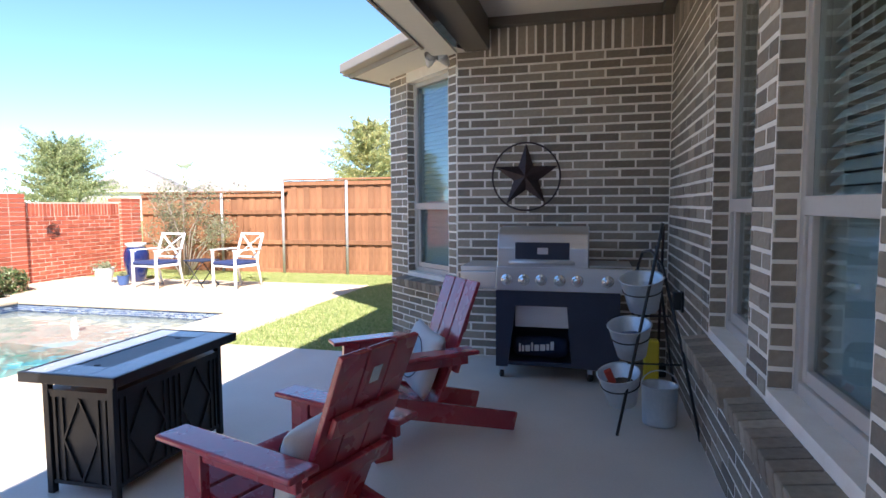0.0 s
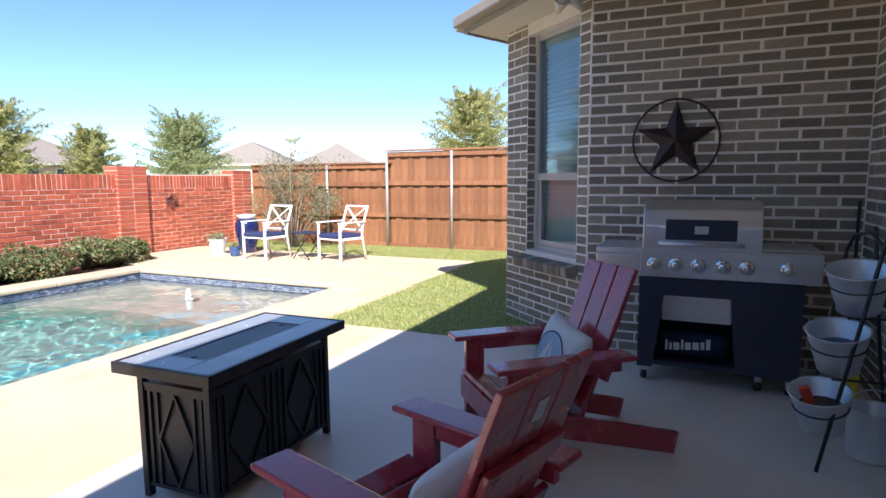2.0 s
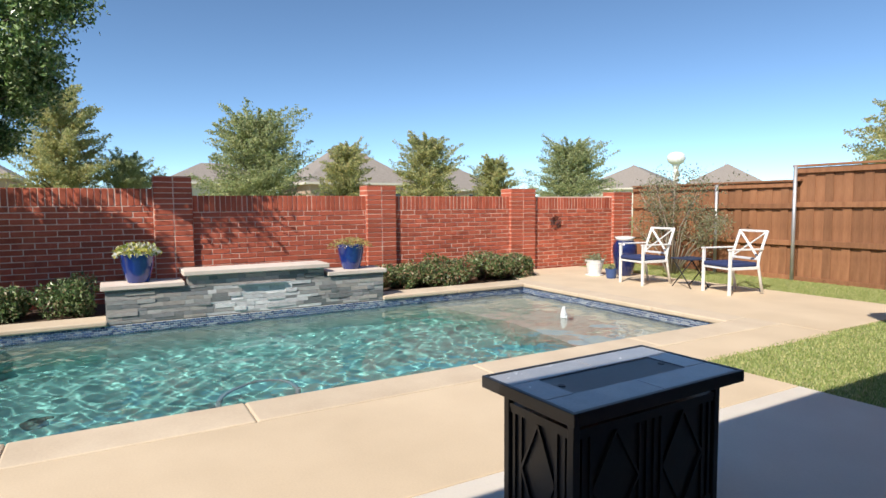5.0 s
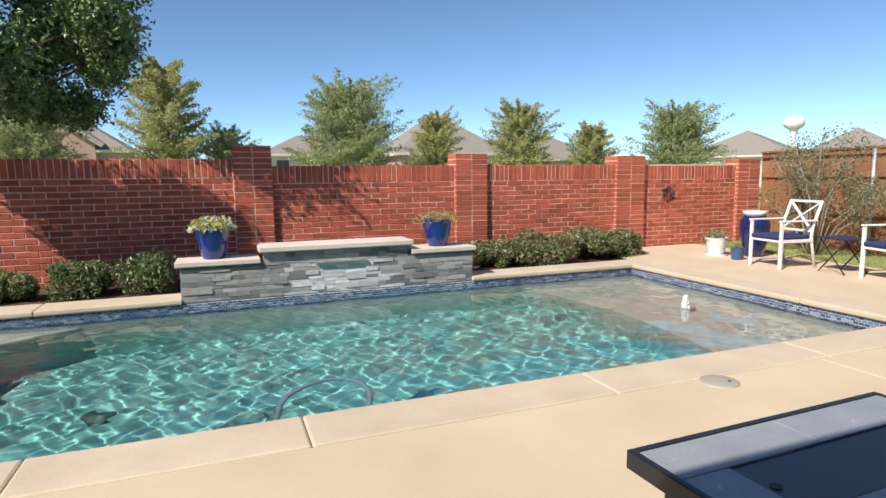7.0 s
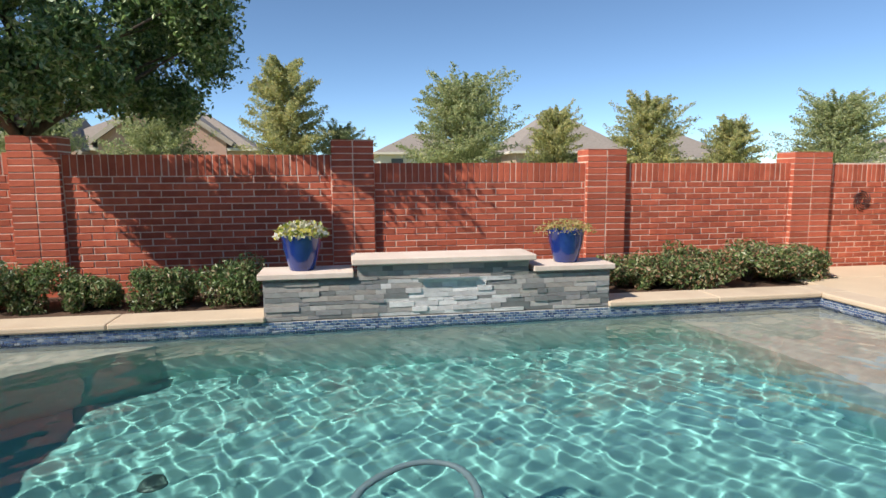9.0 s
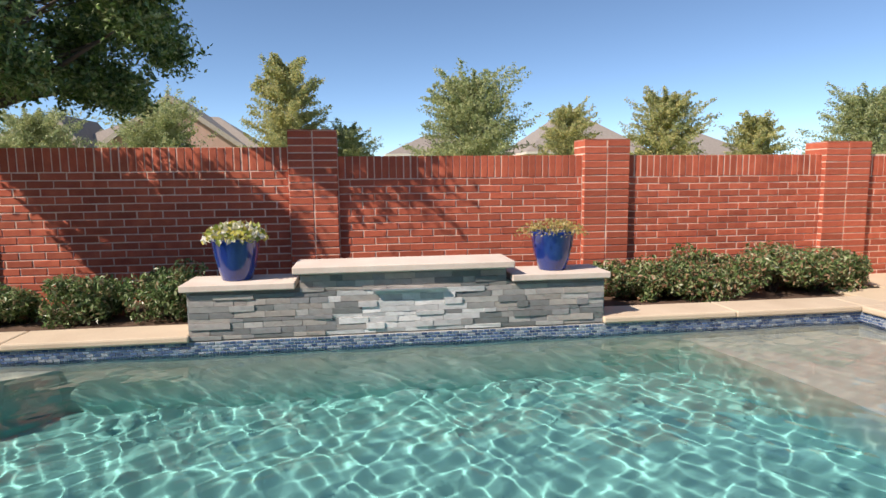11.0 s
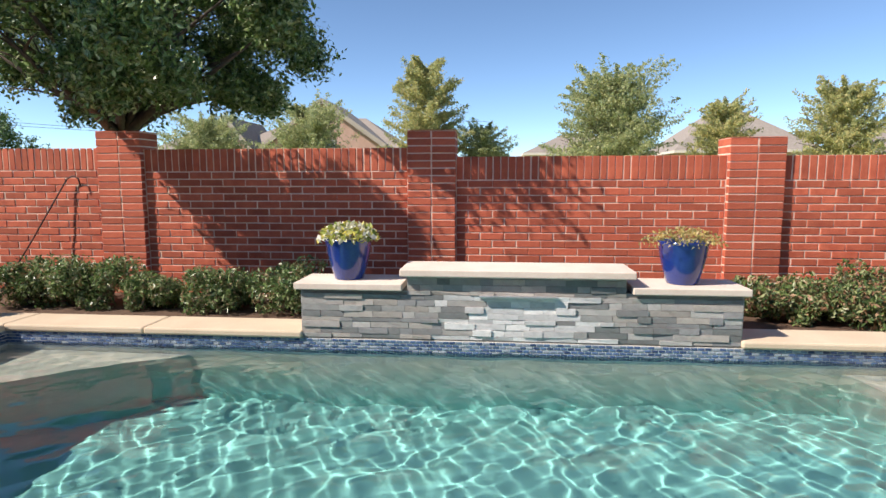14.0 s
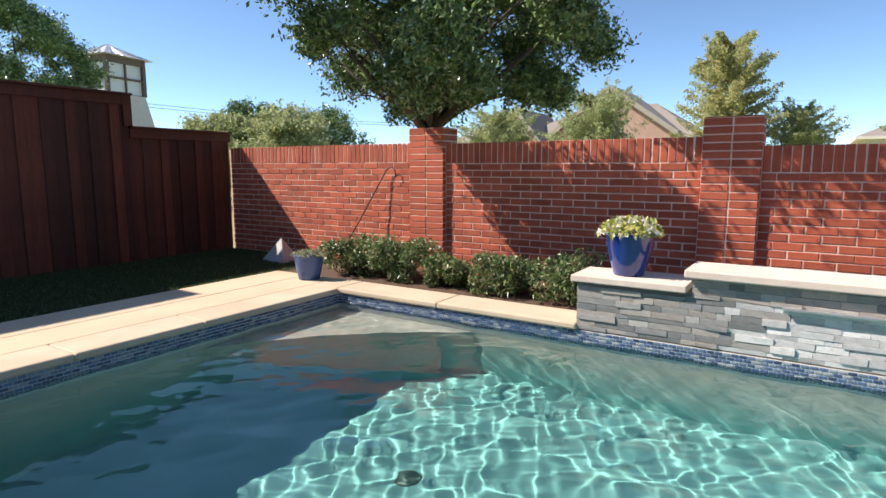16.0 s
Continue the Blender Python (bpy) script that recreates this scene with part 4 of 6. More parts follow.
part("finger_hole", b, PLASTIC_BLACK, o)

# planting beds behind the coping
structure(mesh_object("planting_bed", boxes(((XW, -3.3, -0.12), (-8.625, 0.80, -0.035)), ((XW, 0.80, -0.12), (-8.625, 4.30, -0.035)), ((XW, 4.30, -0.12), (-8.625, 7.70, -0.035))), SOIL), "dark mulched planting bed along the wall", "planting bed")


# ---- foliage ----
def leaf_mesh(name, centres, size, mat, rnd, up=0.0, long=1.8):
    """Many small folded leaves at the given centres, as one mesh."""
    n = len(centres)
    c = np.array(centres)
    d = rnd.normal(size=(n, 3))
    d[:, 2] += up
    d /= np.linalg.norm(d, axis=1)[:, None]
    e = np.cross(d, rnd.normal(size=(n, 3)))
    e /= np.linalg.norm(e, axis=1)[:, None]
    s = (size * rnd.uniform(0.6, 1.35, n))[:, None]
    nn = np.cross(d, e)
    v = np.stack([c - d * s * long / 2, c + e * s * 0.42 + nn * s * 0.18, c + d * s * long / 2, c - e * s * 0.42 + nn * s * 0.18], 1).reshape(-1, 3)
    f = np.arange(4 * n).reshape(n, 4)
    me = bpy.data.meshes.new(name)
    me.from_pydata(v.tolist(), [], f.tolist())
    me.materials.append(mat)
    return me


def tree(base, height, radius, crown0, n, size, mat, seed, label, shape="round", lobes=60, trunk=0.12, group="", droop=0.0, name="tree", limbs=12, lean=(0.0, 0.0), boughs=0, feather=0, lump=(0.18, 0.36), ragged=(0.8, 1.08)):
    """A tree with a tapered trunk, a few limbs with twigs and a crown of ragged leaf clumps."""
    rnd = np.random.default_rng(seed)
    t = thing(name, base, label, "tree", group)
    clumps = []
    for i in range(lobes):
        h = rnd.uniform(0.0, 1.0)
        if shape == "cone":
            r = radius * (1 - h) ** 0.8 * (1.0 if h > 0.1 else 0.75)
        elif shape == "oval":
            r = radius * math.sqrt(max(0.04, 1 - (2 * h - 0.85) ** 2 / 1.35))
        else:
            r = radius * math.sqrt(max(0.03, 1 - (2 * h - 1) ** 2 * 0.95))
        a = i * 2.39996 + rnd.uniform(-0.5, 0.5)
        q = r * math.sqrt(rnd.uniform(0.05, 1.0)) * rnd.uniform(*ragged)
        clumps.append((np.array([q * math.cos(a) + lean[0], q * math.sin(a) + lean[1], crown0 + (height - crown0) * (0.04 + 0.93 * h)]), radius * rnd.uniform(*lump) * (0.6 + 0.4 * (r / radius))))
    top = height * 0.85
    bend = [rnd.normal() * 0.02 * height for _ in range(2)]
    b = bmesh.new()
    ks = (0, 0.12, 0.3, 0.5, 0.75, 1.0)
    tube(b, [(bend[0] * k * k, bend[1] * k * k, top * k - 0.05) for k in ks], [trunk * (1.25, 1.0, 0.85, 0.6, 0.32, 0.05)[i] for i in range(6)], 10)
    part("trunk", b, BARK, t, smooth=True)
    for c, r in sorted(clumps, key=lambda q: -q[1])[:limbs]:
        k = min(0.9, max(crown0 * 0.9 / top, (c[2] - 0.55 * math.hypot(c[0], c[1])) / top))
        s = Vector((bend[0] * k * k, bend[1] * k * k, top * k))
        e = Vector(c)
        b = bmesh.new()
        mid = (s + e) / 2 + Vector((rnd.normal() * 0.05, rnd.normal() * 0.05, 0.08 * (e - s).length))
        tube(b, [s, mid, e], [trunk * 0.34 * (1 - 0.6 * k), trunk * 0.2 * (1 - 0.5 * k), 0.006], 6)
        for j in range(3):
            p0 = mid.lerp(e, rnd.uniform(0, 0.9))
            tube(b, [p0, p0 + Vector((rnd.normal() * r * 0.7, rnd.normal() * r * 0.7, r * rnd.uniform(0.0, 0.8)))], [0.012, 0.003], 4)
        part("limb", b, BARK, t, smooth=True)
    for k in range(boughs):
        a = k * 2.4 + 0.4
        z = crown0 * rnd.uniform(0.80, 1.02)
        reach = radius * rnd.uniform(0.6, 0.85)
        b = bmesh.new()
        d = Vector((math.cos(a), math.sin(a), 0))
        s = Vector((bend[0] * 0.1, bend[1] * 0.1, z))
        e = s + d * reach + Vector((lean[0], lean[1], 0)) * 0.5 + Vector((0, 0, rnd.uniform(0.45, 1.0)))
        tube(b, [s, s.lerp(e, 0.3) + Vector((0, 0, 0.06)), s.lerp(e, 0.65) - Vector((0, 0, 0.02)), e], [trunk * 0.42, trunk * 0.3, trunk * 0.18, 0.01], 8)
        for j in range(4):
            p0 = s.lerp(e, rnd.uniform(0.35, 0.9))
            q = p0 + Vector((rnd.normal() * 0.3, rnd.normal() * 0.3, rnd.uniform(0.05, 0.45)))
            tube(b, [p0, (p0 + q) / 2 + Vector((0, 0, 0.03)), q], [0.018, 0.011, 0.004], 5)
        part("limb", b, BARK, t, smooth=True)
    pts = []
    w = np.array([r ** 2 for _, r in clumps])
    for (c, r), share in zip(clumps, w / w.sum()):
        m = max(10, int(n * share))
        # short sprays of leaves that point outwards from the clump
        sp = max(4, m // 14)
        d = rnd.normal(size=(sp, 3))
        d /= np.linalg.norm(d, axis=1)[:, None]
        d[:, 2] = d[:, 2] * 0.8 + 0.12
        tip = rnd.uniform(0.6, 1.45, sp)
        idx = rnd.integers(0, sp, m)
        along = rnd.uniform(0.25, 1.0, m)
        p = c + d[idx] * (tip[idx] * along * r)[:, None] + rnd.normal(size=(m, 3)) * r * 0.13
        p[:, 2] -= droop * along ** 2 * r
        pts.append(p)
    if feather:
        # long fine sprays that sweep out and up from the stem, with side shoots
        pts = []
        m = n // feather
        for i in range(feather):
            h = rnd.uniform(0.0, 1.0) ** 1.15
            r = radius * ((1 - h) ** 0.75 if shape == "cone" else math.sqrt(max(0.05, 1 - (2 * h - 0.55) ** 2 / 2.2))) * rnd.uniform(0.40, 1.15)
            a = i * 2.39996 + rnd.uniform(-0.4, 0.4)
            d = np.array([math.cos(a), math.sin(a), rnd.uniform(-0.12, 0.65) + 0.55 * h])
            s = np.array([0, 0, crown0 + (height - crown0) * 0.93 * h])
            u = rnd.uniform(0.12, 1.0, m) ** 0.8
            shoots = rnd.normal(size=(14, 3)) * np.array([0.27, 0.27, 0.17])
            k = rnd.integers(0, 14, m)
            w = rnd.uniform(0, 1, m)
            p = s + np.outer(u, d) * r + shoots[k] * (w * (1.12 - u))[:, None] * r + rnd.normal(size=(m, 3)) * 0.035
            p[:, 2] -= 0.10 * r * (u ** 2)
            pts.append(p)
    ob = new("crown", leaf_mesh("crown", np.concatenate(pts), size, mat, rnd))
    ob.parent = t
    tagged(ob, kind="stuff")
    return t


def shrub(at, sx, sy, h, n, seed, label, mat=None, size=0.027, name="shrub", group="shrubs along the garden wall"):
    rnd = np.random.default_rng(seed)
    s = thing(name, at, label, "shrub", group)
    b = bmesh.new()
    tips = []
    for i in range(16):
        a = rnd.uniform(0, 6.28)
        tip = Vector((0.4 * sx * math.cos(a) * rnd.uniform(0.2, 1), 0.4 * sy * math.sin(a) * rnd.uniform(0.2, 1), h * rnd.uniform(0.6, 0.98)))
        tube(b, [(tip.x * 0.2, tip.y * 0.2, -0.02), (tip.x * 0.6, tip.y * 0.6, tip.z * 0.5), tip], [0.009, 0.006, 0.002], 5)
        tips.append(np.array(tip))
    part("stem", b, BARK, s)
    k = 22
    cl = [np.array([sx * 0.42 * rnd.uniform(-1, 1), sy * 0.44 * rnd.uniform(-1, 1), h * rnd.uniform(0.2, 0.82)]) for _ in range(k)]
    pts = []
    for c in cl:
        m = int(n * 1.7) // k
        d = rnd.normal(size=(m, 3))
        d /= np.linalg.norm(d, axis=1)[:, None]
        pts.append(c + d * (rnd.uniform(0.3, 1.0, m) ** 0.5)[:, None] * np.array([0.15, 0.15, 0.14]) * rnd.uniform(0.6, 1.3) * min(1.2, h / 0.42))
    p = np.concatenate(pts)
    p[:, 2] = np.clip(p[:, 2], 0.01, None)
    ob = new("foliage", leaf_mesh("foliage", p, size, mat or LEAF_SHRUB, rnd, up=0.35, long=2.0))
    ob.parent = s
    tagged(ob, kind="stuff")
    return s


SH = "dense evergreen shrub with small glossy leaves in the bed"
for i, (y, w, h, sx) in enumerate(((4.86, 0.62, 0.34, 0.6), (5.35, 0.75, 0.42, 0.75), (5.95, 0.75, 0.48, 0.8), (6.55, 0.75, 0.45, 0.8), (7.1, 0.7, 0.43, 0.75), (7.45, 0.55, 0.36, 0.6))):
    shrub((-9.15, y, -0.04), sx, w, h, 3100, 40 + i, SH)
for i, (y, w, h, sx) in enumerate(((-2.25, 0.85, 0.46, 0.75), (-1.6, 0.8, 0.46, 0.75), (-0.98, 0.55, 0.34, 0.55), (-0.28, 0.6, 0.42, 0.6), (0.40, 0.58, 0.45, 0.6))):
    shrub((-9.12, y, -0.04), sx, w * 0.88, h, 3200, 60 + i, SH, LEAF_SHRUB_GREEN, 0.024)

# flower pots on the spillway caps
def flower_pot(at, rim, base, h, label, mat, seed, bloom, n, spread, tall, name="flower_pot", group="", bsize=0.03):
    p = thing(name, at, label, "flower pot", group)
    rnd = np.random.default_rng(seed)
    b = bmesh.new()
    prof = [(base, 0.0), (base * 1.04, 0.006), (base + (rim - base) * 0.45, h * 0.30), (base + (rim - base) * 0.80, h * 0.62), (rim * 0.99, h * 0.90), (rim * 1.03, h * 0.96), (rim * 1.03, h), (rim * 0.93, h), (rim * 0.90, h * 0.9), (0.001, h * 0.88)]
    lathe(b, prof, 36)
    pot = part("pot", b, mat, p, smooth=True)
    b = bmesh.new()
    lathe(b, [(rim * 0.9, h * 0.89), (rim * 0.6, h * 0.915), (0.001, h * 0.93)], 20)
    part("soil", b, SOIL, p, smooth=True)
    q = rnd.normal(size=(n, 3))
    q /= np.linalg.norm(q, axis=1)[:, None]
    c = q * (rnd.uniform(0.2, 1, n) ** 0.5)[:, None] * np.array([spread * 0.8, spread, tall])
    c[:, 2] = np.abs(c[:, 2]) + h * 0.97 - 0.22 * np.maximum(0, np.hypot(c[:, 0], c[:, 1]) - rim * 0.9)
    f = tagged(new("bloom", leaf_mesh("bloom", c, bsize, bloom, rnd, up=0.3, long=1.3)), kind="stuff")
    f.parent = p
    b = bmesh.new()
    for k in range(22):
        e = c[rnd.integers(0, n)]
        tube(b, [(e[0] * 0.25, e[1] * 0.25, h * 0.9), (e[0] * 0.7, e[1] * 0.7, h * 0.9 + (e[2] - h * 0.9) * 0.7), tuple(e)], [0.003, 0.0025, 0.0015], 4)
    part("stem", b, LEAF_SHRUB, p)
    return p
flower_pot((-8.45, 1.17, 0.403), 0.19, 0.115, 0.34, "cobalt blue glazed pot with white and yellow flowers", COBALT, 5, PETAL, 540, 0.28, 0.15, group="pots on the spillway", bsize=0.042)
flower_pot((-8.45, 3.86, 0.403), 0.19, 0.115, 0.34, "cobalt blue glazed pot with straw-coloured dry blooms", COBALT, 6, PETAL_DRY, 620, 0.34, 0.12, group="pots on the spillway", bsize=0.022)
flower_pot((-8.42, -2.42, 0.0), 0.165, 0.115, 0.29, "dull blue pot with straggly plants on the deck", SLATE_BLUE, 8, LEAF_GREY, 260, 0.24, 0.06)


# ---- patio things ----
def adirondack(F, f, reach, top, label):
    """A red slatted lounge chair: F is the middle between the arm tips, f the way it faces."""
    yaw = math.degrees(math.atan2(f[1], f[0])) - 90
    c = thing("adirondack_chair", (F[0], F[1], 0), label, "chair", "red lounge chairs", yaw)
    seat_f, seat_r = 0.355, 0.20
    for s in (-1, 1):
        b = bmesh.new()
        box(b, (s * 0.275 - 0.065, -0.66, 0.528), (s * 0.275 + 0.065, 0.015, 0.552), bevel=0.008)
        part("arm", b, CHAIR_RED, c)
        b = bmesh.new()
        box(b, (s * 0.262 - 0.02, -0.155, 0.0), (s * 0.262 + 0.02, -0.055, 0.526), bevel=0.005)
        part("front_leg", b, CHAIR_RED, c)
        b = bmesh.new()
        bar(b, (s * 0.226, -0.06, seat_f - 0.055), (s * 0.226, -0.97, 0.055), 0.028, 0.11, 0.005)
        part("rear_leg", b, CHAIR_RED, c)
        b = bmesh.new()
        box(b, (s * 0.262 - 0.015, -0.62, 0.465), (s * 0.262 + 0.015, -0.16, 0.526), bevel=0.004)
        part("arm_support", b, CHAIR_RED, c)
    for i in range(5):
        y = -0.075 - i * 0.096
        z = seat_f - i * 0.034
        b = bmesh.new()
        box(b, (-0.242, -0.045, -0.011), (0.242, 0.045, 0.011), pose(0, y, z, 19, 0, 0), 0.004)
        part("seat_slat", b, CHAIR_RED, c)
    part("front_apron", boxes(((-0.24, -0.048, seat_f - 0.12), (0.24, -0.022, seat_f - 0.005)), bevel=0.004), CHAIR_RED, c)
    low, up = Vector((0, -0.46, 0.19)), Vector((0, -reach, top))
    d = (up - low)
    tilt = math.degrees(math.atan2(-(d.y), d.z))
    for i, (x0, x1) in enumerate(((-0.205, -0.075), (-0.065, 0.065), (0.075, 0.205))):
        b = bmesh.new()
        m = Matrix.Translation(low) @ pose(0, 0, 0, tilt, 0, 0)
        box(b, (x0, -0.011, 0), (x1, 0.011, d.length), m, 0.004)
        if i != 1:
            for v in b.verts:
                k = (v.co - low).dot(d.normalized()) / d.length
                v.co.x *= 0.90 + 0.10 * k
        part("back_slat", b, CHAIR_RED, c)
    for k in (0.36, 0.66):
        q = low + d * k
        b = bmesh.new()
        box(b, (-0.235 if k < 0.5 else -0.17, -0.036, -0.038), (0.235 if k < 0.5 else 0.17, -0.013, 0.038), Matrix.Translation(q) @ pose(0, 0, 0, tilt, 0, 0), 0.004)
        part("back_rail", b, CHAIR_RED, c)
    q = low + d * 0.86
    b = bmesh.new()
    box(b, (-0.024, -0.0145, -0.032), (0.024, -0.0118, 0.032), Matrix.Translation(q) @ pose(0, 0, 0, tilt, 0, 0), 0.002)
    part("maker_plate", b, STEEL, c, "small metal plate")
    return c, low, d, tilt

def pillow(name, m, label, print_mat, sail):
    """A square stuffed cushion with pointed corners and a round printed badge."""
    p = new(name)
    p.matrix_world = m
    tagged(p, label, "pillow")
    b = bmesh.new()
    n = 18
    S = 0.192
    rows = {}
    for side in (1, -1):
        for i in range(n + 1):
            for j in range(n + 1):
                u, v = 2 * i / n - 1, 2 * j / n - 1
                puff = 0.068 * (max(0.0, (1 - u ** 4) * (1 - v ** 4)) ** 0.55)
                pinch = 1 - 0.07 * (1 - abs(u * v)) * max(abs(u), abs(v)) ** 3
                edge = abs(u) == 1 or abs(v) == 1
                key = (i, j, 0 if edge else side)
                if key not in rows:
                    rows[key] = b.verts.new((S * u * pinch, side * puff if not edge else 0, S * v * pinch))
        for i in range(n):
            for j in range(n):
                q = []
                for di, dj in ((0, 0), (1, 0), (1, 1), (0, 1)):
                    ii, jj = i + di, j + dj
                    q.append(rows[(ii, jj, 0 if ii in (0, n) or jj in (0, n) else side)])
                if len(set(q)) == 4:
                    b.faces.new(q if side < 0 else q[::-1])
    part("cover", b, CANVAS, p, smooth=True)

    def on_face(x, z, lift):
        u, v = x / S, z / S
        return Vector((x, 0.068 * (max(0.0, (1 - u ** 4) * (1 - v ** 4)) ** 0.55) + lift, z))
    def disc(r0, r1, lift):
        bb = bmesh.new()
        rings = [[bb.verts.new(on_face(r * math.cos(2 * math.pi * k / 40), r * math.sin(2 * math.pi * k / 40), lift)) for k in range(40)] for r in np.linspace(r0, r1, 7)]
        for q, w in zip(rings, rings[1:]):
            for k in range(40):
                bb.faces.new((q[k], w[k], w[(k + 1) % 40], q[(k + 1) % 40]))
        return bb
    if sail:
        part("badge", disc(0.001, 0.125, 0.0025), PALE_BLUE, p, "pale blue printed disc")
        part("badge_ring", disc(0.122, 0.129, 0.004), NAVY_PRINT, p, "dark printed ring")
        bb = bmesh.new()
        for tri in (((0.01, 0.09), (0.01, -0.045), (0.075, -0.045)), ((-0.005, 0.07), (-0.005, -0.045), (-0.06, -0.045))):
            bb.faces.new([bb.verts.new(on_face(x, z, 0.006)) for x, z in tri])
        part("sail_print", bb, CANVAS, p, "white printed sails")
        bb = bmesh.new()
        bb.faces.new([bb.verts.new(on_face(x, z, 0.006)) for x, z in ((-0.07, -0.055), (0.08, -0.055), (0.055, -0.085), (-0.05, -0.085))])
        part("hull_print", bb, NAVY_PRINT, p, "dark printed hull")
    else:
        for z in (-0.09, 0.0, 0.09):
            bb = bmesh.new()
            nn = 16
            for i in range(nn):
                x0, x1 = -0.17 + 0.34 * i / nn, -0.17 + 0.34 * (i + 1) / nn
                bb.faces.new([bb.verts.new(on_face(x, zz, 0.004)) for x, zz in ((x0, z - 0.025), (x1, z - 0.025), (x1, z + 0.025), (x0, z + 0.025))])
            part("stripe", bb, NAVY_PRINT, p, "navy printed band")
    return p

for F, f, reach, top, sail, lab in (((-1.405, 2.13), (-0.955, 0.297), 0.749, 0.902, False, "dark red painted lounge chair with broad arms facing the fire table"), ((-1.335, 3.075), (-0.75, -0.66), 0.735, 0.915, True, "dark red painted lounge chair with a cushion before the grill")):
    c, low, d, tilt = adirondack(F, f, reach, top, lab)
    q = low + d * 0.34 + Vector((0, 0.10, 0.02))
    pillow("pillow", c.matrix_world @ Matrix.Translation(q) @ pose(0, 0, 0, tilt - 3, 0, 0) @ pose(0, 0, 0, 0, -8, 0), "white square pillow with a sailboat print" if sail else "white square pillow with navy bands", None, sail)

# fire table
ft = thing("fire_table", (-2.335, 2.66, 0), "black metal gas fire table with a grey tiled top", "fire table", yaw=1.5)
W2, L2 = 0.262, 0.478
bw, bl = 0.18, 0.400
b = bmesh.new()
for x0, x1, y0, y1 in ((-W2, W2, -L2, -L2 + 0.02), (-W2, W2, L2 - 0.02, L2), (-W2, -W2 + 0.02, -L2 + 0.02, L2 - 0.02), (W2 - 0.02, W2, -L2 + 0.02, L2 - 0.02)):
    box(b, (x0, y0, 0.556), (x1, y1, 0.604), bevel=0.003)
part("top_frame", b, BLACK_METAL, ft)
ix, iy = 0.10, 0.32
for x0, x1, y0, y1 in ((-W2 + 0.021, -ix, -L2 + 0.021, 0.0), (-W2 + 0.021, -ix, 0.003, L2 - 0.021), (ix, W2 - 0.021, -L2 + 0.021, 0.0), (ix, W2 - 0.021, 0.003, L2 - 0.021), (-ix + 0.002, ix - 0.002, -L2 + 0.021, -iy), (-ix + 0.002, ix - 0.002, iy, L2 - 0.021)):
    part("top_tile", boxes(((x0, y0, 0.585), (x1, y1, 0.602)), bevel=0.002), GREY_TILE, ft)
part("burner_lid", boxes(((-ix + 0.004, -iy + 0.003, 0.575), (ix - 0.004, iy - 0.003, 0.598)), bevel=0.003), GUNMETAL, ft, "dark metal burner cover")
for y in (-iy + 0.03, iy - 0.03):
    b = bmesh.new()
    lathe(b, [(0.014, 0.597), (0.014, 0.6005), (0.001, 0.6005)], 16, Matrix.Translation((0, y, 0)))
    part("lid_hole", b, PLASTIC_BLACK, ft)
for x in (-1, 1):
    for y in (-1, 1):
        part("leg", boxes(((x * bw - 0.016, y * bl - 0.016, 0), (x * bw + 0.016, y * bl + 0.016, 0.552)), bevel=0.003), BLACK_METAL, ft)
part("apron", boxes(((-bw - 0.012, -bl - 0.012, 0.49), (bw + 0.012, bl + 0.012, 0.508)), ((-bw - 0.012, -bl - 0.012, 0.545), (bw + 0.012, bl + 0.012, 0.556))), BLACK_METAL, ft)
def fire_panel(m, half, doors):
    p = part("side_panel", boxes(((-half, 0.004, 0.055), (half, 0.012, 0.488)), m=m), BLACK_METAL, ft)
    b = bmesh.new()
    for lo, hi in (((-half, -0.006, 0.05), (half, 0.004, 0.068)), ((-half, -0.006, 0.472), (half, 0.004, 0.49))):
        box(b, lo, hi, m)
    n = doors
    w = 2 * half / n
    for k in range(n):
        x0, x1 = -half + k * w, -half + (k + 1) * w
        for x in (x0 + 0.022, x0 + 0.062, x1 - 0.022, x1 - 0.062):
            box(b, (x - 0.007, -0.006, 0.068), (x + 0.007, 0.004, 0.472), m)
        cx = (x0 + x1) / 2
        pts = [(cx, 0.47), (x1 - 0.07, 0.27), (cx, 0.07), (x0 + 0.07, 0.27)]
        for p0, p1 in zip(pts, pts[1:] + pts[:1]):
            v = bar(b, (p0[0], -0.002, p0[1]), (p1[0], -0.002, p1[1]), 0.012, 0.010)
            bmesh.ops.transform(b, matrix=m, verts=v)
    o = part("lattice", b, BLACK_METAL, p, "raised diamond lattice")
fire_panel(pose(0, -bl - 0.003, 0), bw - 0.018, 1)
fire_panel(pose(0, bl + 0.003, 0, 0, 0, 180), bw - 0.018, 1)
fire_panel(pose(bw + 0.003, 0, 0, 0, 0, 90), bl - 0.018, 2)
fire_panel(pose(-bw - 0.003, 0, 0, 0, 0, -90), bl - 0.018, 2)

# grill
g = thing("gas_grill", (-0.27, 4.83, 0), "stainless and dark blue gas grill with side shelves", "grill")
def G(*pairs, bevel=0.004):
    return boxes(*[((lo[0] + 0.27, lo[1] - 4.83, lo[2]), (hi[0] + 0.27, hi[1] - 4.83, hi[2])) for lo, hi in pairs], bevel=bevel)
b = bmesh.new()
prof = [(0.0, 0.885), (0.0, 1.03), (0.045, 1.135), (0.13, 1.185), (0.30, 1.19), (0.44, 1.10), (0.47, 0.885)]
vl = [b.verts.new((-0.46, y - 0.26, z)) for y, z in prof]
vr = [b.verts.new((0.23, y - 0.26, z)) for y, z in prof]
for i in range(len(prof) - 1):
    b.faces.new((vl[i], vr[i], vr[i + 1], vl[i + 1]))
b.faces.new(vl)
b.faces.new(vr[::-1])
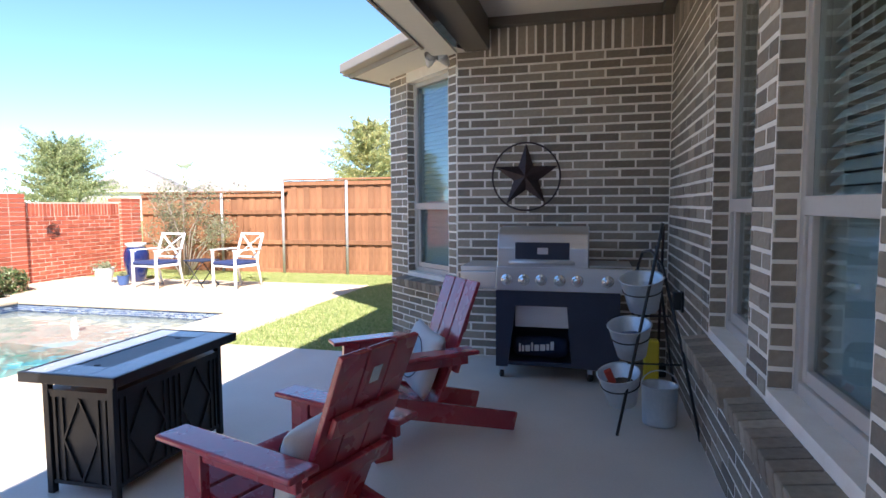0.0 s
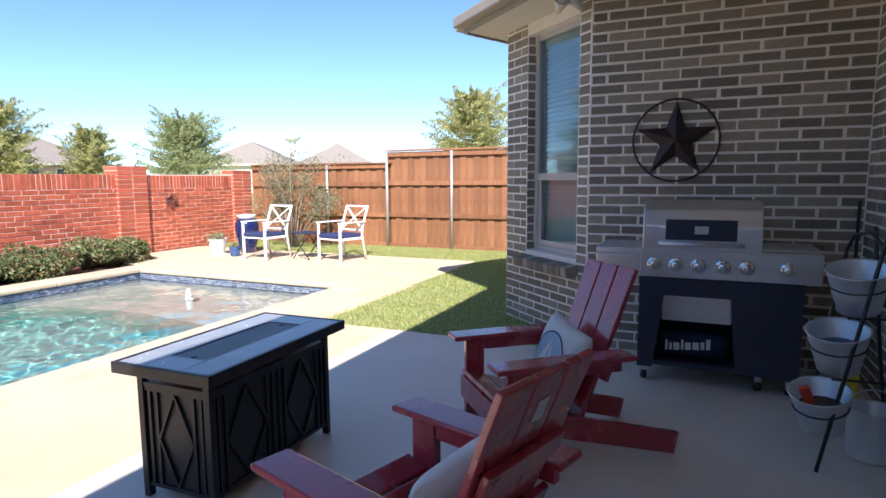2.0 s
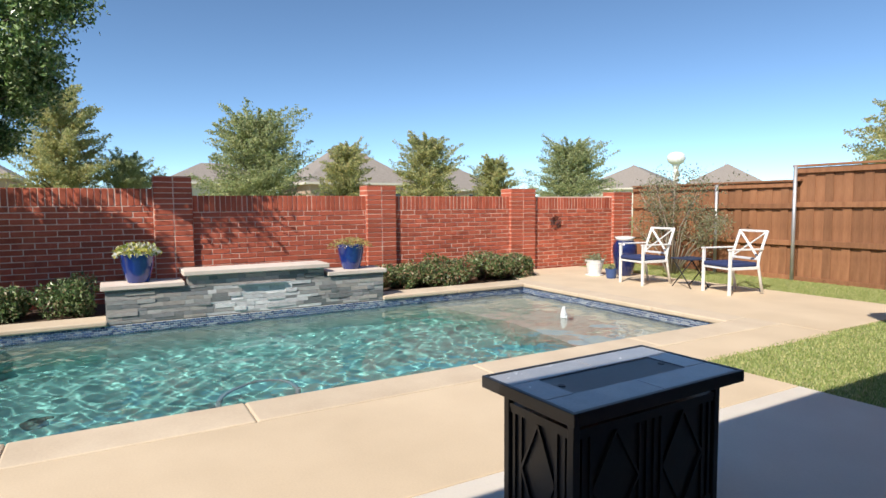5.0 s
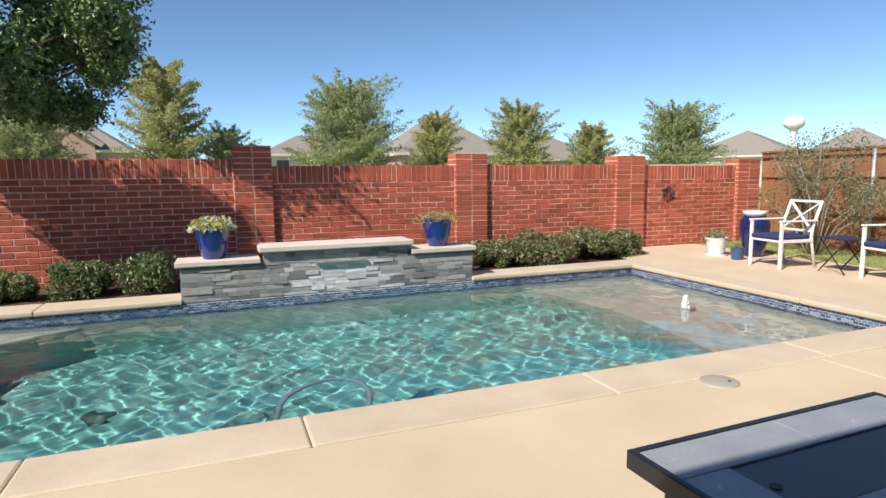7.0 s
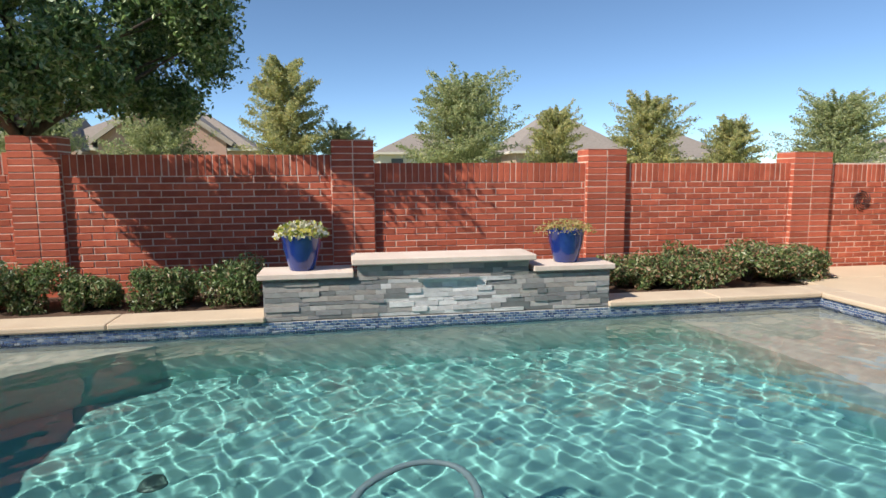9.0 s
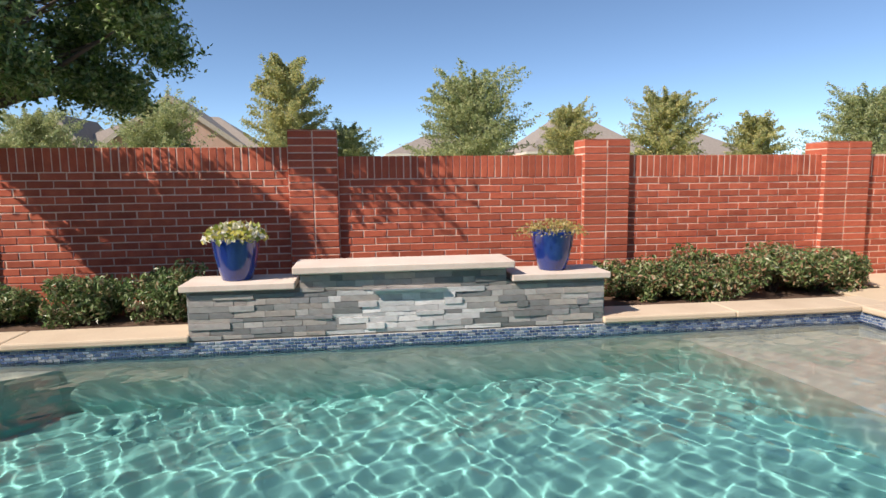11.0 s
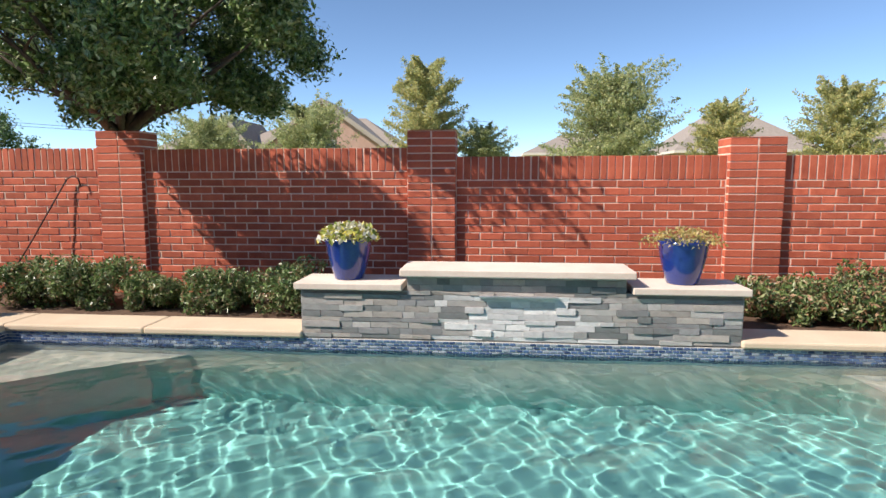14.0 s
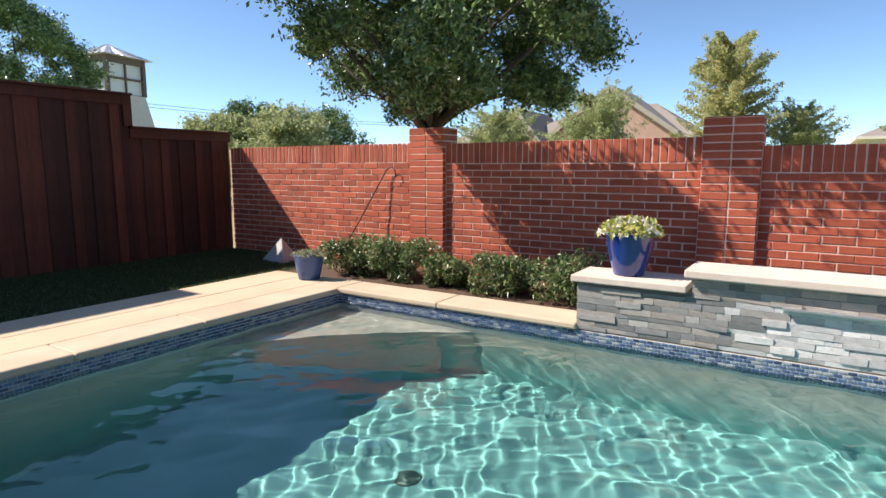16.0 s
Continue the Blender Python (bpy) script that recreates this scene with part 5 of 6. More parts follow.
bmesh.ops.recalc_face_normals(b, faces=b.faces)
bmesh.ops.bevel(b, geom=list(b.edges), offset=0.008, segments=2, profile=0.5, affect="EDGES")
hood = part("hood", b, STEEL, g, "rounded stainless hood")
part("hood_window", G(((-0.59, 4.562, 0.945), (-0.18, 4.572, 1.075))), DARK_STEEL, hood, "dark glass panel")
part("badge", G(((-0.42, 4.555, 0.985), (-0.34, 4.563, 1.035)), bevel=0.003), STEEL, hood, "small pale badge")
b = bmesh.new()
tube(b, [(-0.36, -0.325, 0.925), (0.13, -0.325, 0.925)], 0.013, 14)
for x in (-0.34, 0.11):
    tube(b, [(x, -0.325, 0.925), (x, -0.255, 0.925)], 0.010, 10)
part("handle", b, STEEL, hood, "tubular steel handle", True)
part("control_panel", G(((-0.735, 4.545, 0.705), (0.275, 4.60, 0.885))), STEEL, g, "brushed steel control panel")
part("badge", G(((-0.43, 4.538, 0.858), (-0.34, 4.546, 0.878)), bevel=0.002), STEEL, g)
for x in (-0.65, -0.52, -0.39, -0.25, -0.12, 0.10):
    k = new("knob")
    k.parent = g
    k.location = (x + 0.27, -0.285, 0.79)
    k.rotation_euler = (radians(90), 0, 0)
    b = bmesh.new()
    lathe(b, [(0.046, 0.0), (0.046, 0.006), (0.041, 0.013), (0.032, 0.016), (0.001, 0.016)], 28)
    part("bezel", b, CHROME, k, "bright ring", True)
    b = bmesh.new()
    lathe(b, [(0.032, 0.016), (0.031, 0.028), (0.026, 0.040), (0.016, 0.046), (0.001, 0.047)], 24)
    part("grip", b, CHROME, k, smooth=True)
    part("pointer", boxes(((-0.004, -0.029, 0.034), (0.004, 0.029, 0.050)), bevel=0.002), CHROME, k)
part("firebox", G(((-0.73, 4.602, 0.70), (0.20, 5.06, 0.884))), DARK_STEEL, g)
part("side_shelf", G(((-1.02, 4.56, 0.845), (-0.737, 5.04, 0.885)), ((-1.02, 4.555, 0.71), (-0.737, 4.575, 0.845)), bevel=0.008), STEEL, g, "stainless side shelf")
part("side_shelf", G(((-0.035, 4.601, 0.886), (0.275, 5.04, 0.90)), bevel=0.005), STEEL, g, "stainless side burner shelf")
b = bmesh.new()
for lo, hi in (((-0.735, 4.60, 0.11), (-0.715, 5.05, 0.70)), ((0.17, 4.60, 0.11), (0.19, 5.05, 0.70)), ((-0.715, 5.03, 0.11), (0.17, 5.05, 0.70)), ((-0.715, 4.60, 0.11), (0.17, 5.03, 0.135))):
    box(b, (lo[0] + 0.27, lo[1] - 4.83, lo[2]), (hi[0] + 0.27, hi[1] - 4.83, hi[2]))
part("cabinet", b, DARK_STEEL, g)
# front panels round the trapezoid opening
b = bmesh.new()
y0, y1 = 4.56 - 4.83, 4.58 - 4.83
for poly in (((-0.738, 0.70), (-0.738, 0.10), (-0.645, 0.10), (-0.585, 0.585), (-0.585, 0.70)), ((-0.585, 0.70), (-0.585, 0.585), (-0.195, 0.585), (-0.195, 0.70)), ((-0.195, 0.70), (-0.195, 0.585), (-0.155, 0.12), (0.192, 0.10), (0.192, 0.70))):
    fa = [b.verts.new((x + 0.27, y0, z)) for x, z in poly]
    fb = [b.verts.new((x + 0.27, y1, z)) for x, z in poly]
    b.faces.new(fa)
    b.faces.new(fb[::-1])
    for i in range(len(poly)):
        j = (i + 1) % len(poly)
        b.faces.new((fa[j], fa[i], fb[i], fb[j]))
bmesh.ops.recalc_face_normals(b, faces=b.faces)
part("front_panel", b, DARK_STEEL, g)
part("heat_shield", G(((-0.60, 4.66, 0.40), (-0.18, 4.67, 0.60))), STEEL, g, "bare steel inner panel")
part("bottom_bar", G(((-0.65, 4.57, 0.115), (-0.155, 4.60, 0.145))), DARK_STEEL, g)
for x in (-0.70, -0.02, 0.15):
    for y in ((4.62, 5.0) if x != -0.02 else (4.64,)):
        w = new("caster")
        w.parent = g
        w.location = (x + 0.27, y - 4.83, 0)
        b = bmesh.new()
        lathe(b, [(0.012, -0.014), (0.034, -0.012), (0.034, 0.012), (0.001, 0.014)], 20, pose(0, 0, 0.034, 0, 90, 25))
        part("wheel", b, PLASTIC_BLACK, w, smooth=True)
        part("fork", boxes(((-0.02, -0.02, 0.06), (0.02, 0.02, 0.11)), ((-0.019, -0.008, 0.034), (-0.014, 0.008, 0.06)), ((0.014, -0.008, 0.034), (0.019, 0.008, 0.06)), bevel=0.002), STEEL, w)
# folded cover bag with pale lettering bars
bag = thing("cover_bag", (-0.40, 4.76, 0.136), "rolled black grill cover with pale lettering marks", "bag")
b = bmesh.new()
pts = [(-0.22, 0, 0.085), (-0.19, 0, 0.09), (-0.08, 0, 0.092), (0.08, 0, 0.088), (0.18, 0, 0.09), (0.215, 0, 0.085)]
tube(b, pts, [0.045, 0.075, 0.083, 0.085, 0.078, 0.045], 18)
part("roll", b, NAVY_PRINT, bag, smooth=True)
b = bmesh.new()
x = -0.17
for i, (w, h) in enumerate(((0.012, 0.05), (0.014, 0.036), (0.03, 0.036), (0.012, 0.05), (0.03, 0.036), (0.032, 0.036), (0.018, 0.036), (0.022, 0.05))):
    box(b, (x, -0.100, 0.062 + 0.10 * (x + 0.17)), (x + w * 1.2, -0.078, 0.062 + h * 1.3 + 0.10 * (x + 0.17)), bevel=0.002)
    x += w * 1.2 + 0.010
part("lettering", b, CANVAS, bag, "pale lettering bars")

# star in a ring on the wall
st = thing("wall_star", (-0.58, 5.195, 1.605), "dark bronze metal star inside a ring, hung on brick", "wall decor")
b = bmesh.new()
tube(b, [(0.292 * math.cos(a), 0, 0.292 * math.sin(a)) for a in np.linspace(0, 2 * math.pi, 49)], 0.0075, 8, False)
part("ring", b, RUST_BROWN, st, smooth=True)
b = bmesh.new()
ap, bk = b.verts.new((0, -0.062, 0)), b.verts.new((0, 0.012, 0))
rim = [b.verts.new(((0.285 if k % 2 == 0 else 0.112) * math.sin(k * math.pi / 5), 0, (0.285 if k % 2 == 0 else 0.112) * math.cos(k * math.pi / 5))) for k in range(10)]
for k in range(10):
    b.faces.new((ap, rim[k], rim[(k + 1) % 10]))
    b.faces.new((bk, rim[(k + 1) % 10], rim[k]))
bmesh.ops.recalc_face_normals(b, faces=b.faces)
part("star", b, RUST_BROWN, st)

# bucket stand
bs = thing("bucket_stand", (0.33, 3.9, 0), "black wire stand with three tilted zinc buckets", "plant stand")
def rod(pts, r=0.008, nm="rod"):
    b = bmesh.new()
    tube(b, [(x - 0.33, y - 3.9, z) for x, y, z in pts], r, 8)
    part(nm, b, BLACK_METAL, bs, smooth=True)
rod([(0.14, 3.60, 0), (0.255, 3.61, 0.62), (0.36, 3.63, 1.18), (0.372, 3.66, 1.25)], 0.009, "leg")
rod([(0.60, 3.62, 0), (0.50, 3.66, 0.5), (0.385, 3.74, 1.0), (0.33, 3.85, 1.08), (0.29, 3.95, 1.06), (0.27, 3.99, 0.98)], 0.009, "leg")
rod([(0.20, 4.28, 0), (0.24, 4.15, 0.5), (0.27, 3.99, 0.98)], 0.009, "leg")
rod([(0.56, 4.30, 0), (0.46, 4.13, 0.55), (0.37, 3.95, 1.1)], 0.009, "leg")
rod([(0.20, 3.74, 0.40), (0.51, 3.77, 0.40)], 0.006)
rod([(0.26, 3.81, 0.68), (0.45, 3.84, 0.68)], 0.006)
def bucket(parent, at, r0, r1, h, m=None, fill=None):
    k = new("bucket")
    k.parent = parent
    k.matrix_basis = Matrix.Translation((at[0] - 0.33, at[1] - 3.9, at[2])) @ (m or Matrix())
    b = bmesh.new()
    lathe(b, [(r0, 0), (r0 + (r1 - r0) * 0.55, h * 0.55), (r0 + (r1 - r0) * 0.57, h * 0.57), (r1, h * 0.97), (r1 + 0.007, h), (r1 + 0.003, h + 0.004), (r1 - 0.006, h - 0.004), (r0 - 0.003, 0.012), (0.001, 0.010)], 30)
    part("pail", b, ZINC, k, "dull zinc pail", True)
    b = bmesh.new()
    rr = r0 + (r1 - r0) * 0.62 + 0.003
    tube(b, [(rr * math.cos(a), rr * math.sin(a), h * 0.62) for a in np.linspace(0, 2 * math.pi, 31)], 0.004, 6, False)
    part("hoop", b, BLACK_METAL, k)
    b = bmesh.new()
    lathe(b, [(r1 * 0.8, h * 0.55), (r1 * 0.5, h * 0.6), (0.001, h * 0.62)], 16)
    part("filling", b, fill or SOIL, k, smooth=True)
    return k
bucket(bs, (0.29, 3.78, 0.73), 0.085, 0.125, 0.20, pose(0, 0, 0, 14, -6, 0), SLATE_BLUE)
bucket(bs, (0.225, 3.76, 0.45), 0.085, 0.125, 0.20, pose(0, 0, 0, 14, -6, 0), SLATE_BLUE)
kb = bucket(bs, (0.175, 3.74, 0.16), 0.085, 0.125, 0.20, pose(0, 0, 0, 14, -8, 0), SOIL)
tub = thing("zinc_bin", (0.40, 3.86, 0.0), "grey zinc bin with a wire handle on the floor", "bucket")
b = bmesh.new()
lathe(b, [(0.098, 0.004), (0.100, 0.02), (0.108, 0.24), (0.113, 0.245), (0.108, 0.250), (0.103, 0.24), (0.095, 0.03), (0.001, 0.03)], 32)
part("body", b, ZINC, tub, smooth=True)
b = bmesh.new()
tube(b, [(0.11 * math.cos(a), 0, 0.235 + 0.10 * math.sin(a)) for a in np.linspace(0, math.pi, 17)], 0.004, 6)
part("handle", b, ZINC, tub, smooth=True)
b = bmesh.new()
lathe(b, [(0.095, 0.12), (0.05, 0.15), (0.001, 0.155)], 16)
part("filling", b, SOIL, tub, smooth=True)
b = bmesh.new()
box(b, (-0.022, -0.012, 0), (0.022, 0.012, 0.10), bevel=0.006)
o = mesh_object("hand_tool", b, RED_PLASTIC)
o.matrix_world = pose(0.115, 3.70, 0.285, 15, -25, 10)
tagged(o, "bright red plastic tool handle in the bucket", "tool")
o = mesh_object("yellow_canister", boxes(((-0.05, -0.05, 0), (0.05, 0.05, 0.40)), bevel=0.012), YELLOW_PLASTIC)
o.location = (0.40, 4.42, 0)
tagged(o, "yellow plastic canister behind the bucket stand", "canister")
# pole leaning in the corner, outlet box, eave floodlight
b = bmesh.new()
tube(b, [(0.50, 4.95, 0.0), (0.545, 5.13, 1.18)], 0.011, 10)
o = thing("lawn_tool", (0, 0, 0), "dark wooden pole tool leaning in the corner", "garden tool")
part("shaft", b, RUST_BROWN, o, smooth=True)
part("head", boxes(((0.44, 4.88, 0.0), (0.56, 4.96, 0.10)), bevel=0.01), PLASTIC_BLACK, o)
o = thing("outlet_box", (0.592, 4.36, 0.69), "black weatherproof outlet cover on the brick", "outlet")
part("back_plate", boxes(((-0.012, -0.045, -0.07), (0.002, 0.045, 0.07)), bevel=0.003), PLASTIC_BLACK, o)
part("lid", boxes(((-0.065, -0.04, -0.055), (-0.013, 0.04, 0.065)), bevel=0.01), PLASTIC_BLACK, o)
fl = thing("floodlight", (-1.36, 5.20, 2.69), "twin-head white eave floodlight", "floodlight")
WHITE_LAMP = surf("lamp_casing", (0.55, 0.53, 0.50), (0.62, 0.60, 0.57), 8.0, 0.4, 0.02)
b = bmesh.new()
lathe(b, [(0.055, -0.02), (0.055, 0.01), (0.001, 0.012)], 20)
part("canopy", b, WHITE_LAMP, fl, smooth=True)
for s, rz in ((-1, 25), (1, -20)):
    b = bmesh.new()
    tube(b, [(0, 0, -0.02), (s * 0.06, -0.03, -0.055)], 0.012, 8)
    part("arm", b, WHITE_LAMP, fl, smooth=True)
    hd = new("head")
    hd.parent = fl
    hd.matrix_basis = Matrix.Translation((s * 0.07, -0.04, -0.06)) @ pose(0, 0, 0, 62, 0, rz)
    b = bmesh.new()
    lathe(b, [(0.018, -0.06), (0.03, -0.03), (0.055, 0.06), (0.058, 0.075), (0.052, 0.075), (0.04, 0.05), (0.001, 0.048)], 22)
    part("shade", b, WHITE_LAMP, hd, smooth=True)
    b = bmesh.new()
    lathe(b, [(0.040, 0.052), (0.034, 0.066), (0.001, 0.072)], 18)
    part("bulb", b, WHITE_PAINT, hd, smooth=True)

# ---- far deck furniture ----
def armchair(at, yaw, label):
    """A white metal armchair with a crossed back and a blue seat cushion; it faces -y at yaw 0."""
    c = thing("armchair", at, label, "chair", "white armchairs on the deck", yaw)
    for s in (-1, 1):
        b = bmesh.new()
        bar(b, (s * 0.26, -0.24, 0), (s * 0.26, -0.24, 0.63), 0.036, 0.036, 0.004)
        part("front_leg", b, WHITE_PAINT, c)
        b = bmesh.new()
        tube(b, [(s * 0.25, 0.34, 0), (s * 0.25, 0.25, 0.42), (s * 0.25, 0.27, 0.55), (s * 0.25, 0.40, 0.90)], 0.02, 8)
        part("rear_leg", b, WHITE_PAINT, c, smooth=True)
        b = bmesh.new()
        box(b, (s * 0.262 - 0.028, -0.27, 0.63), (s * 0.262 + 0.028, 0.31, 0.652), bevel=0.006)
        part("arm", b, WHITE_PAINT, c)
        b = bmesh.new()
        box(b, (s * 0.255 - 0.015, -0.24, 0.355), (s * 0.255 + 0.015, 0.27, 0.395), bevel=0.003)
        part("side_rail", b, WHITE_PAINT, c)
    part("seat_frame", boxes(((-0.25, -0.25, 0.36), (0.25, 0.27, 0.39)), bevel=0.004), WHITE_PAINT, c)
    part("cushion", boxes(((-0.245, -0.265, 0.392), (0.245, 0.25, 0.455)), bevel=0.022), NAVY, c, "navy blue seat cushion", True)
    for z, y in ((0.50, 0.25), (0.89, 0.395)):
        b = bmesh.new()
        bar(b, (-0.25, y, z), (0.25, y, z), 0.032, 0.032, 0.003)
        part("back_rail", b, WHITE_PAINT, c)
    for s in (-1, 1):
        b = bmesh.new()
        bar(b, (-0.235 * s, 0.258, 0.515), (0.235 * s, 0.388, 0.875), 0.034, 0.018, 0.003)
        part("cross_bar", b, WHITE_PAINT, c)
    return c
armchair((-7.20, 8.42, 0), -7, "white metal armchair with crossed back beside the blue urn")
armchair((-5.83, 8.66, 0), -14, "white metal armchair with crossed back and blue cushion")
tb = thing("folding_table", (-6.50, 8.68, 0), "small dark folding side table with crossed legs", "table", yaw=-10)
part("tabletop", boxes(((-0.22, -0.2, 0.435), (0.22, 0.2, 0.455)), bevel=0.006), NAVY_PRINT, tb)
for s in (-1, 1):
    for q in (-1, 1):
        b = bmesh.new()
        tube(b, [(-0.2 * q, s * 0.17, 0), (0.2 * q, s * 0.17, 0.435)], 0.009, 8)
        part("leg", b, BLACK_METAL, tb, smooth=True)
ur = thing("tall_urn", (-8.08, 8.95, 0), "tall cobalt blue glazed urn with a white rim", "urn")
b = bmesh.new()
lathe(b, [(0.12, 0), (0.135, 0.02), (0.185, 0.22), (0.215, 0.42), (0.21, 0.54), (0.175, 0.61), (0.15, 0.635)], 36)
part("body", b, NAVY_GLAZE, ur, smooth=True)
b = bmesh.new()
lathe(b, [(0.15, 0.636), (0.155, 0.66), (0.185, 0.70), (0.17, 0.70), (0.13, 0.64), (0.001, 0.63)], 36)
part("rim", b, WHITE_PAINT, ur, "white glazed rim", True)
wp = thing("ribbed_planter", (-8.42, 8.55, 0), "white ribbed planter with trailing plants on a saucer", "planter")
b = bmesh.new()
lathe(b, [(0.16, 0.0), (0.17, 0.02), (0.001, 0.02)], 28)
part("saucer", b, WHITE_PAINT, wp, smooth=True)
b = bmesh.new()
pr = [(0.11, 0.02)]
for k in range(6):
    z = 0.05 + k * 0.04
    r = 0.12 + 0.045 * k / 5
    pr += [(r, z), (r + 0.007, z + 0.015), (r, z + 0.03)]
pr += [(0.178, 0.285), (0.16, 0.285), (0.15, 0.25), (0.001, 0.25)]
lathe(b, pr, 30)
part("pot", b, WHITE_PAINT, wp, smooth=True)
rnd = np.random.default_rng(77)
cc = rnd.normal(size=(260, 3)) * np.array([0.09, 0.09, 0.05]) + np.array([0, 0, 0.31])
f = tagged(new("plant", leaf_mesh("plant", cc, 0.03, LEAF_GREY, rnd)), kind="stuff")
f.parent = wp
flower_pot((-7.93, 8.46, 0), 0.10, 0.075, 0.17, "small dark blue pot with a stubby plant", SLATE_BLUE, 12, LEAF_GREY, 120, 0.09, 0.08, bsize=0.025)
# dark iron rosette on the wall, garden hook, leaning stone
ro = thing("wall_rosette", (XW + 0.012, 8.86, 0.92), "dark iron scroll ornament on the red brick wall", "wall decor")
for k in range(6):
    a0 = k * math.pi / 3
    b = bmesh.new()
    tube(b, [(0, (0.025 + 0.018 * t) * math.cos(a0 + t * 0.55), (0.025 + 0.018 * t) * math.sin(a0 + t * 0.55)) for t in range(8)], 0.0055, 6)
    part("scroll", b, RUST_BROWN, ro, smooth=True)
hk = [(-9.5, -3.05, -0.05), (-9.68, -2.75, 0.55), (-9.80, -2.42, 1.16), (-9.81, -2.37, 1.24), (-9.81, -2.30, 1.27), (-9.81, -2.24, 1.24), (-9.81, -2.22, 1.15)]
b = bmesh.new()
tube(b, hk, 0.008, 8)
tagged(mesh_object("garden_hook", b, RUST_BROWN, smooth=True), "thin rusty shepherd hook leaning on the brick wall", "garden hook")
b = bmesh.new()
vs = [b.verts.new(p) for p in ((-9.22, -4.26, -0.09), (-9.10, -3.62, -0.09), (-9.58, -3.72, -0.09), (-9.36, -3.92, 0.29))]
for t in ((0, 1, 3), (1, 2, 3), (2, 0, 3), (0, 2, 1)):
    b.faces.new([vs[i] for i in t])
bmesh.ops.recalc_face_normals(b, faces=b.faces)
bmesh.ops.bevel(b, geom=list(b.edges), offset=0.012, segments=2, profile=0.5, affect="EDGES")
GREY_STONE = surf("grey_fieldstone", (0.40, 0.39, 0.37), (0.52, 0.51, 0.48), 9.0, 0.85, 0.3)
tagged(mesh_object("rock", b, GREY_STONE), "pointed grey landscape rock by the fence", "rock")


# ---- planting and distance ----
# multi-stemmed shrub tree by the deck
cm = thing("crape_myrtle", (-7.85, 9.95, -0.02), "sparse grey-green multi-stemmed small tree by the fence", "tree")
rnd = np.random.default_rng(31)
b = bmesh.new()
tips = []
for k in range(15):
    a = k * 2.4
    r = rnd.uniform(0.30, 1.25)
    tip = Vector((r * math.cos(a), 0.55 * r * math.sin(a), rnd.uniform(0.85, 1.95)))
    mid = Vector((tip.x * 0.35 + rnd.normal() * 0.05, tip.y * 0.35, tip.z * 0.5))
    tube(b, [(0.06 * math.cos(a), 0.06 * math.sin(a), -0.03), mid, tip], [0.018, 0.012, 0.003], 6)
    for q in range(5):
        s = mid.lerp(tip, rnd.uniform(0.1, 0.9))
        e = s + Vector((rnd.normal() * 0.25, rnd.normal() * 0.16, rnd.uniform(0.05, 0.35)))
        tube(b, [s, (s + e) / 2 + Vector((0, 0, 0.03)), e], [0.006, 0.004, 0.0015], 4)
        tips.append((np.array(s), np.array(e)))
    tips.append((np.array(mid), np.array(tip)))
PALE_BARK = surf("pale_bark", (0.30, 0.25, 0.19), (0.42, 0.36, 0.29), 10.0, 0.9, 0.3)
part("trunk", b, PALE_BARK, cm, "pale slender stems", True)
pts = np.concatenate([s + (e - s) * rnd.uniform(0.1, 1.05, (80, 1)) + rnd.normal(size=(80, 3)) * 0.075 for s, e in tips])
f = tagged(new("crown", leaf_mesh("crown", pts[pts[:, 2] > 0.35], 0.024, LEAF_GREY, rnd)), kind="stuff")
f.parent = cm

# oak that overhangs the garden wall
oak = tree((-10.45, -2.1, -0.05), 4.95, 2.15, 2.02, 200000, 0.038, LEAF_OAK, 11, "large spreading green oak overhanging the brick wall", "oval", 92, 0.15, limbs=26, lean=(0.28, 0.62), boughs=8, lump=(0.10, 0.225), ragged=(0.74, 1.20))

